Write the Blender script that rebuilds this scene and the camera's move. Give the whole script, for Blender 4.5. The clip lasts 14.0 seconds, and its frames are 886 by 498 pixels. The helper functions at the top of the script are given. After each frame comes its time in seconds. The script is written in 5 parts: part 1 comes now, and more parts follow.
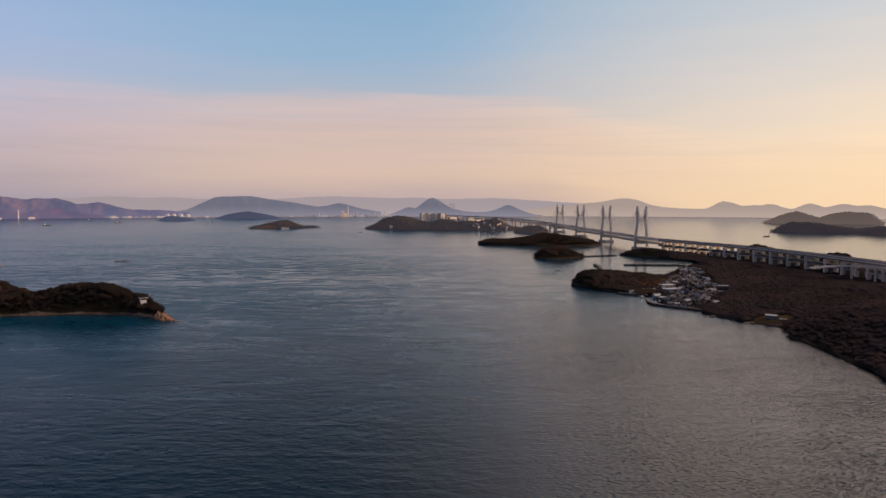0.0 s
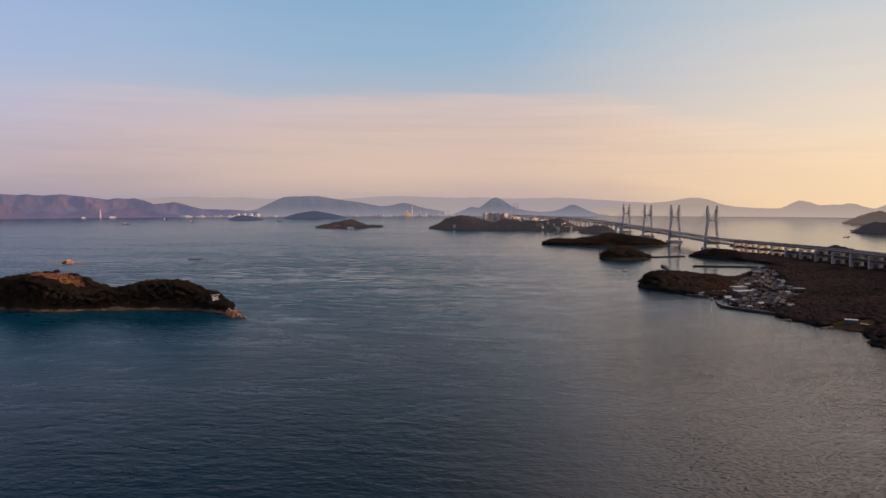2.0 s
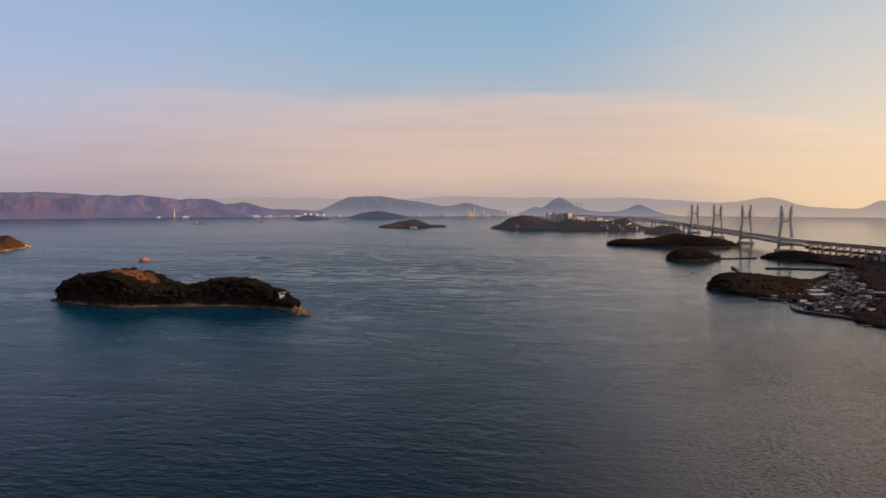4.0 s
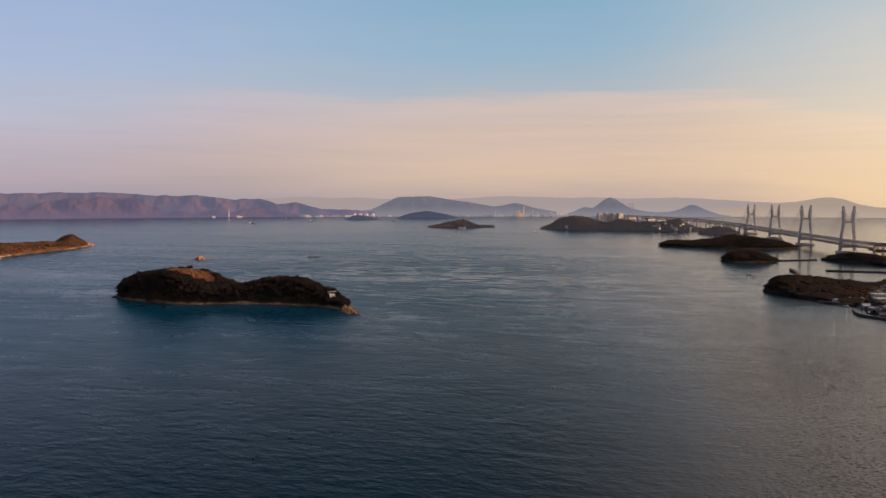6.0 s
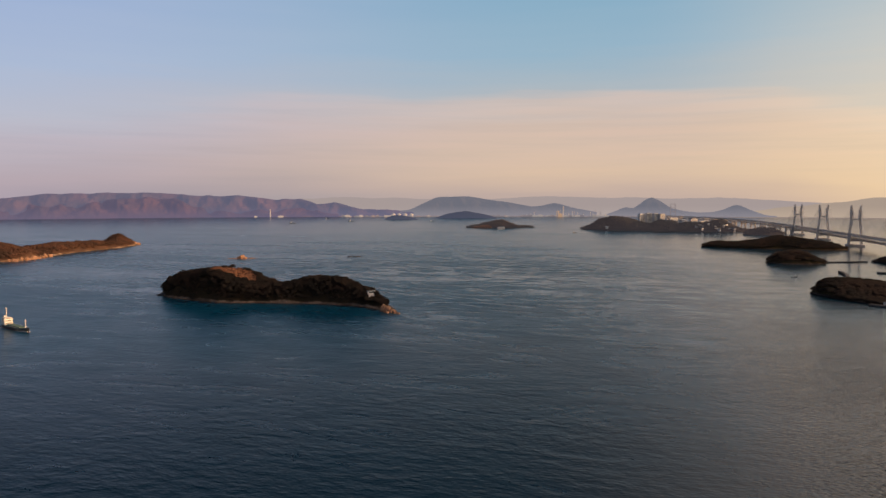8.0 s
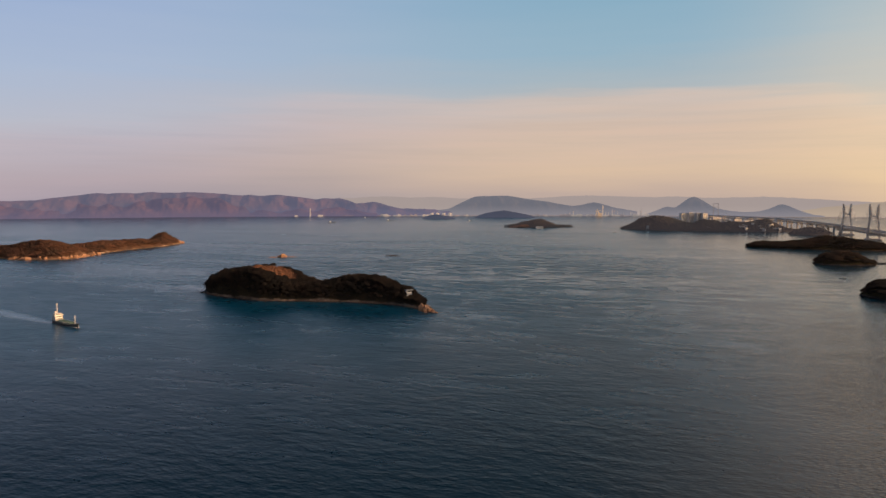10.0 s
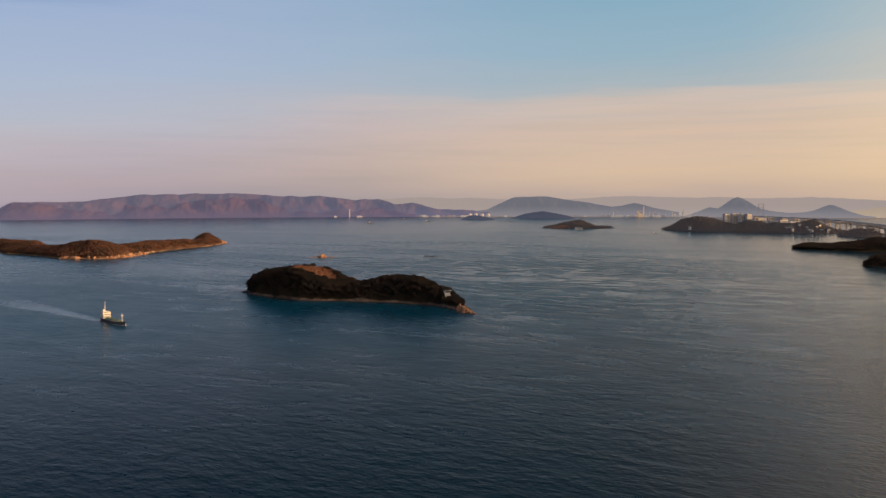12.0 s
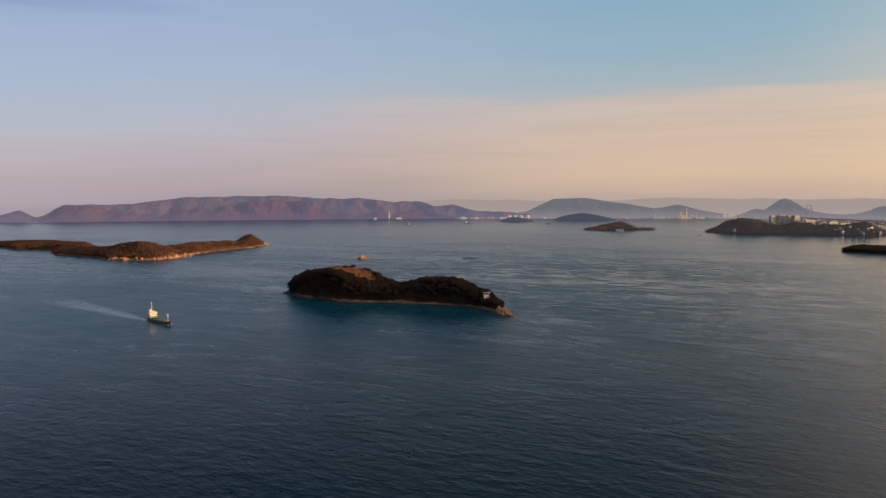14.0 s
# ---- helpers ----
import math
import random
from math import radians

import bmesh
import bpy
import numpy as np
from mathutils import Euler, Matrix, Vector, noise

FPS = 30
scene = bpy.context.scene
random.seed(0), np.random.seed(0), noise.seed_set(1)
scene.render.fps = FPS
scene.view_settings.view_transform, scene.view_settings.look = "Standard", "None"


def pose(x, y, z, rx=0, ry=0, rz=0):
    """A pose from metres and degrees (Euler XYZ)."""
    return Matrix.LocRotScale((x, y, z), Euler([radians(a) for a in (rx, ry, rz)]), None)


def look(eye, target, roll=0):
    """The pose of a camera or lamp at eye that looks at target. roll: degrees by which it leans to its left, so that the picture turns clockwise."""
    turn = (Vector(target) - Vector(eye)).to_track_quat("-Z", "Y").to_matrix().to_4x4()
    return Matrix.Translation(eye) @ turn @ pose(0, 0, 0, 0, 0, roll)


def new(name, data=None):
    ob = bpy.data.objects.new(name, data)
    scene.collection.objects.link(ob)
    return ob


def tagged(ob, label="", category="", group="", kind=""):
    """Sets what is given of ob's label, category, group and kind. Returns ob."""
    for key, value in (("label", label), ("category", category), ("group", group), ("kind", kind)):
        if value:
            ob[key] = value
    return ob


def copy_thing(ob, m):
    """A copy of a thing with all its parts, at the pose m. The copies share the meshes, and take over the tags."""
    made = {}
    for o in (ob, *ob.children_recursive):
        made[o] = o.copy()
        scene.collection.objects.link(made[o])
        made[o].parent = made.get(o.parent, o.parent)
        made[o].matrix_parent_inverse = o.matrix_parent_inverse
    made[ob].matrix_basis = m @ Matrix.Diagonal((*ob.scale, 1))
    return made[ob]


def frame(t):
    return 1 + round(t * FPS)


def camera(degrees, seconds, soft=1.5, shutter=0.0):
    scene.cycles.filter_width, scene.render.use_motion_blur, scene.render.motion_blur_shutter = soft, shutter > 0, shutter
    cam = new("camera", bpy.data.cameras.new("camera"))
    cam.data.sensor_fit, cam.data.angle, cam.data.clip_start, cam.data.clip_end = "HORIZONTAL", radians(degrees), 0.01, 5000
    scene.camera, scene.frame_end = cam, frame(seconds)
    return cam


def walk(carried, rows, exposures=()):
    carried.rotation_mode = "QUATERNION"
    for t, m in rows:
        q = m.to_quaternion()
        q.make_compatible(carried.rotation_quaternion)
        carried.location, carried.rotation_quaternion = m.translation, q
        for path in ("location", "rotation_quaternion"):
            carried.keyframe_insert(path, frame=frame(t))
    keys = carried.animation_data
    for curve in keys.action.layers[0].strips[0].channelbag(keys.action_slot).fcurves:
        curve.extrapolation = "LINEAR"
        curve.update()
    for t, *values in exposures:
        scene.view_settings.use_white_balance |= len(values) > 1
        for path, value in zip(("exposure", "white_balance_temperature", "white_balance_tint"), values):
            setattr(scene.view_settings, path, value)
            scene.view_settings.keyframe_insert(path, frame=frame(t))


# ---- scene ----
FOV, EYE = 64.0, 105.0
cam = camera(FOV, 14.0, soft=1.5)
# seconds, yaw to the left, pitch, roll: a hovering drone that only turns
ROWS = [
    (0.0, -0.000, -3.869, -0.047),
    (0.5, 1.255, -3.881, -0.025),
    (1.0, 2.541, -3.883, -0.007),
    (1.5, 3.829, -3.894, 0.008),
    (2.0, 5.124, -3.899, 0.021),
    (2.5, 6.425, -3.903, 0.030),
    (3.0, 7.744, -3.904, 0.038),
    (5.5, 13.226, -3.882, 0.050),
    (6.0, 14.107, -3.883, 0.050),
    (6.5, 14.906, -3.885, 0.050),
    (7.0, 15.689, -3.883, 0.049),
    (7.5, 16.456, -3.877, 0.049),
    (8.0, 17.222, -3.872, 0.050),
    (10.5, 21.085, -3.913, 0.074),
    (11.0, 21.862, -3.886, 0.085),
    (11.5, 22.598, -3.866, 0.098),
    (12.0, 23.395, -3.854, 0.115),
    (12.5, 24.177, -3.834, 0.135),
    (13.0, 24.951, -3.796, 0.159),
    (13.5, 25.777, -3.743, 0.186),
    (14.0, 26.554, -3.692, 0.218),
]
walk(cam, [(t, pose(0, 0, EYE, 90 + pitch, roll, yaw)) for t, yaw, pitch, roll in ROWS],
     exposures=[(0.0, -0.03, 6300, 10), (5.5, -0.03, 6550, 6), (14.0, -0.08, 6900, 2)])


# ---- light ----
SUN_AZ, SUN_EL, GLOW_AZ = 86.0, 4.0, 66.0


def lin(r, g, b):
    """Linear colour from 0..255 display values."""
    return tuple((c / 255 / 12.92 if c < 10 else ((c / 255 + 0.055) / 1.055) ** 2.4) for c in (r, g, b)) + (1.0,)


def bearing(az):
    return math.sin(radians(az)), math.cos(radians(az))


def polar(az, d):
    x, y = bearing(az)
    return x * d, y * d


class Nodes:
    """A short way to write node trees."""

    def __init__(self, tree):
        self.tree = tree
        tree.nodes.clear()

    def add(self, kind, **values):
        node = self.tree.nodes.new(kind)
        for key, value in values.items():
            if key == "operation":
                node.operation = value
            elif key == "data_type":
                node.data_type = value
            elif key == "blend_type":
                node.blend_type = value
            elif key == "sky_type":
                node.sky_type = value
            elif key == "interpolation_type":
                node.interpolation_type = value
            else:
                self.put(node, key, value)
        return node

    def put(self, node, key, value):
        sock = node.inputs[int(key[1:])] if key[0] == "i" and key[1:].isdigit() else node.inputs[key.replace("_", " ")]
        if isinstance(value, bpy.types.NodeSocket):
            self.tree.links.new(value, sock)
        elif isinstance(value, bpy.types.Node):
            self.tree.links.new(value.outputs[0], sock)
        else:
            sock.default_value = value

    def math(self, op, a, b=0.0, c=0.0, clamp=False):
        node = self.add("ShaderNodeMath", operation=op, i0=a, i1=b, i2=c)
        node.use_clamp = clamp
        return node.outputs[0]

    def mapped(self, value, a, b, c=0.0, d=1.0, smooth=False):
        node = self.add("ShaderNodeMapRange", i0=value, i1=a, i2=b, i3=c, i4=d)
        if smooth:
            node.interpolation_type = "SMOOTHSTEP"
        return node.outputs[0]

    def ramp(self, value, stops):
        node = self.add("ShaderNodeValToRGB", i0=value)
        el = node.color_ramp.elements
        while len(el) < len(stops):
            el.new(0.5)
        for e, (p, c) in zip(el, stops):
            e.position, e.color = p, c
        return node.outputs[0]

    def mix(self, f, a, b, blend="MIX"):
        node = self.tree.nodes.new("ShaderNodeMix")
        node.data_type, node.blend_type = "RGBA", blend
        for k, v in ((0, f), (6, a), (7, b)):
            self.put(node, "i%d" % k, v)
        return node.outputs[2]

    def noise(self, vec, scale, detail=3.0, rough=0.55):
        node = self.add("ShaderNodeTexNoise", Vector=vec, Scale=scale, Detail=detail, Roughness=rough)
        return node.outputs[0]

    def scaled(self, vec, sx, sy, sz):
        return self.add("ShaderNodeVectorMath", operation="MULTIPLY", i0=vec, i1=(sx, sy, sz)).outputs[0]


def build_world():
    world = bpy.data.worlds.new("evening_sky")
    scene.world = world
    world.use_nodes = True
    n = Nodes(world.node_tree)
    way = n.add("ShaderNodeTexCoord").outputs["Generated"]
    sep = n.add("ShaderNodeSeparateXYZ", i0=way)
    sx, sy = bearing(GLOW_AZ)
    flat = n.math("SQRT", n.math("SUBTRACT", 1.0001, n.math("MULTIPLY", sep.outputs[2], sep.outputs[2])))
    side = n.math("DIVIDE", n.math("ADD", n.math("MULTIPLY", sep.outputs[0], sx), n.math("MULTIPLY", sep.outputs[1], sy)), flat)
    # thin cloud sheets, drawn out along the horizon
    wide = n.noise(n.scaled(way, 2.2, 2.2, 26.0), 1.0, 5.0, 0.5)
    fine = n.noise(n.scaled(way, 5.0, 5.0, 90.0), 1.0, 4.0, 0.55)
    up = n.math("ADD", sep.outputs[2], n.math("MULTIPLY", n.math("SUBTRACT", wide, 0.5), 0.065))
    up = n.math("ADD", up, n.math("MULTIPLY", n.math("SUBTRACT", fine, 0.5), 0.018))
    # the sheet thins out lower down away from the sun
    up = n.math("ADD", up, n.mapped(side, -0.55, -0.1, 0.055, 0.0))
    # and its edge curves down towards the sun
    up = n.math("ADD", up, n.mapped(side, 0.53, 0.77, 0.0, 0.062))
    z = n.math("MULTIPLY", up, 3.0, clamp=True)
    left = n.ramp(z, [(0.0, lin(147, 146, 166)), (0.06, lin(155, 148, 168)), (0.17, lin(175, 161, 179)), (0.32, lin(180, 171, 193)),
                      (0.42, lin(180, 180, 204)), (0.6, lin(168, 180, 214)), (0.84, lin(156, 173, 214)), (1.0, lin(112, 140, 195))])
    mid = n.ramp(z, [(0.0, lin(192, 170, 166)), (0.12, lin(214, 186, 170)), (0.3, lin(208, 183, 175)), (0.38, lin(202, 186, 186)),
                     (0.43, lin(172, 180, 194)), (0.6, lin(148, 176, 202)), (0.84, lin(134, 170, 200)), (1.0, lin(124, 162, 197))])
    right = n.ramp(z, [(0.0, lin(244, 207, 168)), (0.1, lin(254, 218, 172)), (0.26, lin(250, 217, 178)), (0.42, lin(250, 219, 186)),
                       (0.6, lin(236, 215, 195)), (0.84, lin(212, 207, 203)), (1.0, lin(203, 204, 206))])
    low = n.mix(n.mapped(side, -0.44, 0.32, smooth=True), left, mid)
    low = n.mix(n.mapped(side, 0.35, 0.9, smooth=True), low, right)
    wisp = n.noise(n.scaled(way, 3.0, 3.0, 70.0), 1.3, 5.0, 0.6)
    sheet = n.math("MULTIPLY", n.mapped(sep.outputs[2], 0.02, 0.06), n.mapped(up, 0.16, 0.12))
    low = n.mix(n.math("MULTIPLY", n.mapped(wisp, 0.42, 0.68, smooth=True), n.math("MULTIPLY", sheet, 0.22)), low, n.mix(1.0, low, (1.22, 1.1, 1.06, 1), "MULTIPLY"))
    low = n.mix(n.math("MULTIPLY", n.mapped(wisp, 0.5, 0.32, smooth=True), n.math("MULTIPLY", sheet, 0.22)), low, n.mix(1.0, low, (0.84, 0.86, 0.9, 1), "MULTIPLY"))
    high = n.mapped(sep.outputs[2], 0.272, 0.34)
    zenith = n.mix(n.mapped(side, 0.22, 1.0, smooth=True), lin(3, 26, 64), (2.8, 2.05, 1.72, 1.0))
    sky = n.add("ShaderNodeTexSky", sky_type="NISHITA")
    sky.sun_disc = False
    sky.sun_elevation, sky.sun_rotation = radians(SUN_EL), radians(SUN_AZ)
    dome = n.mix(high, low, zenith)
    shade = n.add("ShaderNodeBackground", Color=dome, Strength=1.0)
    day = n.add("ShaderNodeBackground", Color=sky.outputs[0], Strength=0.02)
    both = n.add("ShaderNodeAddShader", i0=shade, i1=day)
    n.add("ShaderNodeOutputWorld", Surface=both)


build_world()
sun = new("sun", bpy.data.lights.new("sun", "SUN"))
sun.data.energy, sun.data.angle, sun.data.color = 5.0, radians(0.6), (1.0, 0.57, 0.3)
sx, sy = bearing(SUN_AZ)
sun.matrix_world = look((0, 0, 300), (-sx * 100, -sy * 100, 300 - 100 * math.tan(radians(SUN_EL))))


# ---- materials ----
def surface(name, build):
    m = bpy.data.materials.new(name)
    m.use_nodes = True
    n = Nodes(m.node_tree)
    n.add("ShaderNodeOutputMaterial", Surface=build(n))
    return m


def plain(name, colour, other=None, scale=0.3, rough=0.7, metal=0.0, bump=0.2, per_piece=0.0, shine=0.5):
    """Paint, concrete, metal: two tones at two scales, with a fine relief."""
    other = other or tuple(c * 0.72 for c in colour)

    def build(n):
        at = n.add("ShaderNodeTexCoord").outputs["Object"]
        big, small = n.noise(at, scale, 4.0), n.noise(at, scale * 9, 3.0)
        f = n.mapped(n.math("ADD", n.math("MULTIPLY", big, 0.7), n.math("MULTIPLY", small, 0.3)), 0.35, 0.65)
        c = n.mix(f, (*colour, 1), (*other, 1))
        if per_piece:
            r = n.add("ShaderNodeObjectInfo").outputs["Random"]
            c = n.mix(1.0, c, n.ramp(r, [(0.0, (1 - per_piece,) * 3 + (1,)), (1.0, (1 + per_piece,) * 3 + (1,))]), "MULTIPLY")
        relief = n.add("ShaderNodeBump", Strength=bump, Distance=0.3, Height=small)
        s = n.add("ShaderNodeBsdfPrincipled", Base_Color=c, Roughness=rough, Metallic=metal, Normal=relief)
        s.inputs["Specular IOR Level"].default_value = shine
        return s
    return surface(name, build)


def foliage(name, dark, mid, brown, soft=0.0):
    """Winter woodland: patches of evergreen and bare brown crowns."""
    def build(n):
        at = n.add("ShaderNodeTexCoord").outputs["Object"]
        r = n.add("ShaderNodeNewGeometry").outputs["Random Per Island"]
        patch = n.mapped(n.noise(at, 0.035, 3.0), 0.42, 0.62)
        c = n.mix(r, (*dark, 1), (*mid, 1))
        c = n.mix(n.math("MULTIPLY", patch, 0.7), c, (*brown, 1))
        s = n.add("ShaderNodeBsdfDiffuse", Color=c)
        if soft:
            # leaf sprays scatter the light evenly over a far canopy
            flat = n.add("ShaderNodeVectorMath", operation="SCALE", i0=n.add("ShaderNodeNewGeometry").outputs["Normal"])
            flat.inputs["Scale"].default_value = 1.0 - soft
            lift = n.add("ShaderNodeVectorMath", operation="ADD", i0=flat.outputs[0])
            lift.inputs[1].default_value = (0.0, -0.25 * soft, soft)
            n.tree.links.new(n.add("ShaderNodeVectorMath", operation="NORMALIZE", i0=lift.outputs[0]).outputs[0], s.inputs["Normal"])
        return s
    return surface(name, build)


def earth(name, grass, soil, rock, rock_top=4.0, beach=None):
    """Ground of an island: grass and soil above, a band of bare rock at the water's edge."""
    def build(n):
        at = n.add("ShaderNodeTexCoord").outputs["Object"]
        zz = n.add("ShaderNodeSeparateXYZ", i0=at).outputs[2]
        a, b = n.noise(at, 0.05, 5.0), n.noise(at, 0.4, 4.0)
        c = n.mix(n.mapped(a, 0.4, 0.6), (*grass, 1), (*soil, 1))
        stone = n.mix(n.mapped(b, 0.35, 0.65), (*rock, 1), tuple(v * 0.5 for v in rock) + (1,))
        stone = n.mix(n.mapped(n.noise(at, 0.028, 3.0), 0.44, 0.58), stone, tuple(v * 0.28 for v in rock) + (1,))
        edge = n.math("ADD", zz, n.math("MULTIPLY", n.math("SUBTRACT", a, 0.5), rock_top * 2.4))
        c = n.mix(n.mapped(edge, rock_top * 0.7, rock_top * 1.1), stone, c)
        wet = n.mapped(zz, 0.3, 0.9)
        c = n.mix(wet, (0.035, 0.03, 0.025, 1), c)
        relief = n.add("ShaderNodeBump", Strength=0.7, Distance=1.5, Height=b)
        return n.add("ShaderNodeBsdfDiffuse", Color=c, Normal=relief)
    return surface(name, build)


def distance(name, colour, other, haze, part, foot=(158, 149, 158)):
    """Backdrop of far land: slopes with miles of evening haze painted in as emission."""
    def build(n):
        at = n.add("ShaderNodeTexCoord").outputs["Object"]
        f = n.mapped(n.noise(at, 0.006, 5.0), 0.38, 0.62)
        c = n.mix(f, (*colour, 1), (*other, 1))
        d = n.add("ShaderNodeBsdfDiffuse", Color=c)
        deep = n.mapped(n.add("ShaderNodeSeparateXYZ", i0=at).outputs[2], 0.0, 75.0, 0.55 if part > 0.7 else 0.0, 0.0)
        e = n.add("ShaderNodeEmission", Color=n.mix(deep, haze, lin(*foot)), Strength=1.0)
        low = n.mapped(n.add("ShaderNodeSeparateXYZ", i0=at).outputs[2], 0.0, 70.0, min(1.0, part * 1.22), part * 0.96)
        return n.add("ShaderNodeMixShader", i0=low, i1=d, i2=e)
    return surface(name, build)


def sea_surface(n):
    at = n.add("ShaderNodeTexCoord").outputs["Object"]
    drift = n.noise(n.scaled(at, 0.0022, 0.006, 1), 1.0, 5.0, 0.6)
    rips = n.add("ShaderNodeTexNoise", Vector=n.scaled(at, 0.011, 0.026, 1), Scale=1.0, Detail=5.0, Roughness=0.62, Distortion=2.6).outputs[0]
    swell = n.noise(n.scaled(at, 0.035, 0.06, 1), 1.0, 2.0, 0.5)
    wave = n.noise(n.scaled(at, 0.12, 0.2, 1), 1.0, 2.0, 0.5)
    chop = n.noise(n.scaled(at, 0.4, 0.62, 1), 1.0, 1.0, 0.5)
    sep = n.add("ShaderNodeSeparateXYZ", i0=at)
    # tide rips in the narrows between the islands
    rx = n.math("MULTIPLY", n.math("ADD", sep.outputs[0], 190.0), 1 / 420.0)
    ry = n.math("MULTIPLY", n.math("SUBTRACT", sep.outputs[1], 1020.0), 1 / 380.0)
    narrows = n.math("EXPONENT", n.math("MULTIPLY", n.math("ADD", n.math("MULTIPLY", rx, rx), n.math("MULTIPLY", ry, ry)), -1.0))
    stream = n.math("MULTIPLY", n.math("SUBTRACT", rips, 0.5), n.math("MULTIPLY_ADD", narrows, 2.8, 0.3))
    # the spreading wake of the coaster
    ux = n.math("SUBTRACT", sep.outputs[0], -522.0)
    uy = n.math("SUBTRACT", sep.outputs[1], 450.0)
    back = n.math("ADD", n.math("MULTIPLY", ux, -0.966), n.math("MULTIPLY", uy, 0.259))
    across = n.math("ABSOLUTE", n.math("ADD", n.math("MULTIPLY", ux, 0.259), n.math("MULTIPLY", uy, 0.966)))
    reach = n.math("MULTIPLY_ADD", back, 0.07, 4.0)
    wake = n.math("MULTIPLY", n.mapped(n.math("SUBTRACT", across, reach), -9.0, 5.0, 1.0, 0.0, smooth=True), n.mapped(back, 0.0, 6.0))
    wake = n.math("MULTIPLY", wake, n.mapped(back, 60.0, 260.0, 1.0, 0.0))
    # eddies off both ends of the small island, and slicks beyond it
    patch = n.noise(n.scaled(at, 0.02, 0.05, 1), 1.0, 4.0, 0.65)
    curl = 0.0
    for ex, ey, wide, flat in ((-600.0, 690.0, 70.0, 3.0), (-198.0, 608.0, 44.0, 1.8), (-700.0, 840.0, 260.0, 7.0), (-330.0, 900.0, 130.0, 5.0), (-150.0, 960.0, 120.0, 3.5), (-110.0, 800.0, 110.0, 4.0)):
        ax = n.math("MULTIPLY", n.math("SUBTRACT", sep.outputs[0], ex), 1 / wide)
        ay = n.math("MULTIPLY", n.math("SUBTRACT", sep.outputs[1], ey), flat / wide)
        eddy = n.math("EXPONENT", n.math("MULTIPLY", n.math("ADD", n.math("MULTIPLY", ax, ax), n.math("MULTIPLY", ay, ay)), -1.0))
        curl = n.math("ADD", curl, n.math("MULTIPLY", eddy, n.mapped(patch, 0.42, 0.6)))
    curl = n.math("MINIMUM", curl, 1.0)
    # the open strait lies calmer than the water off the hills
    away = n.add("ShaderNodeVectorMath", operation="LENGTH", i0=at).outputs["Value"]
    # the water lies smoother, with short ripples, in the lee of the village land
    lee = n.math("DIVIDE", sep.outputs[0], n.math("ADD", away, 60.0))
    lee = n.math("SUBTRACT", lee, n.mapped(away, 280.0, 700.0, 0.15, 0.0))
    flow = n.math("ADD", n.math("MULTIPLY", n.math("SUBTRACT", drift, 0.5), 0.6), stream)
    tall = n.mapped(flow, -0.18, 0.18, 0.45, 1.9)
    tall = n.math("MULTIPLY", tall, n.mapped(away, 1300.0, 3800.0, 1.0, 0.14))
    tall = n.math("MULTIPLY", tall, n.mapped(lee, -0.3, 0.22, 0.62, 0.2, smooth=True))
    tall = n.math("MULTIPLY", tall, n.math("SUBTRACT", 1.0, n.math("MULTIPLY", n.math("MAXIMUM", wake, curl), 0.75)))
    fine = n.math("MULTIPLY", chop, n.mapped(away, 350.0, 1400.0, 1.15, 0.1))
    near = n.mapped(away, 420.0, 950.0, 1.0, 0.0, smooth=True)
    fine = n.math("MULTIPLY", fine, n.math("MULTIPLY_ADD", n.mapped(lee, -0.1, 0.3, -0.7, 8.0, smooth=True), near, 1.0))
    h = n.math("ADD", n.math("MULTIPLY", swell, 0.7), n.math("ADD", n.math("MULTIPLY", wave, 1.2), fine))
    relief = n.add("ShaderNodeBump", Strength=1.0, Distance=0.45, Height=n.math("MULTIPLY", h, tall))
    rough = n.math("ADD", n.mapped(flow, -0.26, 0.2, -0.13, 0.03), n.mapped(patch, 0.3, 0.7, 0.31, 0.37))
    rough = n.math("SUBTRACT", rough, n.math("MULTIPLY", wake, 0.14))
    rough = n.math("SUBTRACT", rough, n.math("MULTIPLY", curl, 0.16))
    rough = n.math("MULTIPLY", rough, n.mapped(away, 700.0, 4200.0, 1.0, 0.5))
    rough = n.math("MULTIPLY", rough, n.mapped(lee, -0.2, 0.25, 1.0, 0.28, smooth=True))
    # body colour painted bluer and paler with distance, standing in for reflected sky
    sky_tint = n.math("MULTIPLY", n.mapped(n.math("ADD", away, n.math("MULTIPLY", n.math("SUBTRACT", drift, 0.5), 500.0)), 330.0, 800.0, smooth=True), n.mapped(lee, -0.25, 0.3, 1.0, 0.15))
    body = n.mix(sky_tint, (0.0, 0.011, 0.024, 1), (0.0, 0.04, 0.08, 1))
    rough = n.math("MAXIMUM", rough, n.mapped(lee, -0.2, 0.25, 0.18, 0.13))
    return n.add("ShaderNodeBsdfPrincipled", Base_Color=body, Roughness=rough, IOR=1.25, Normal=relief)


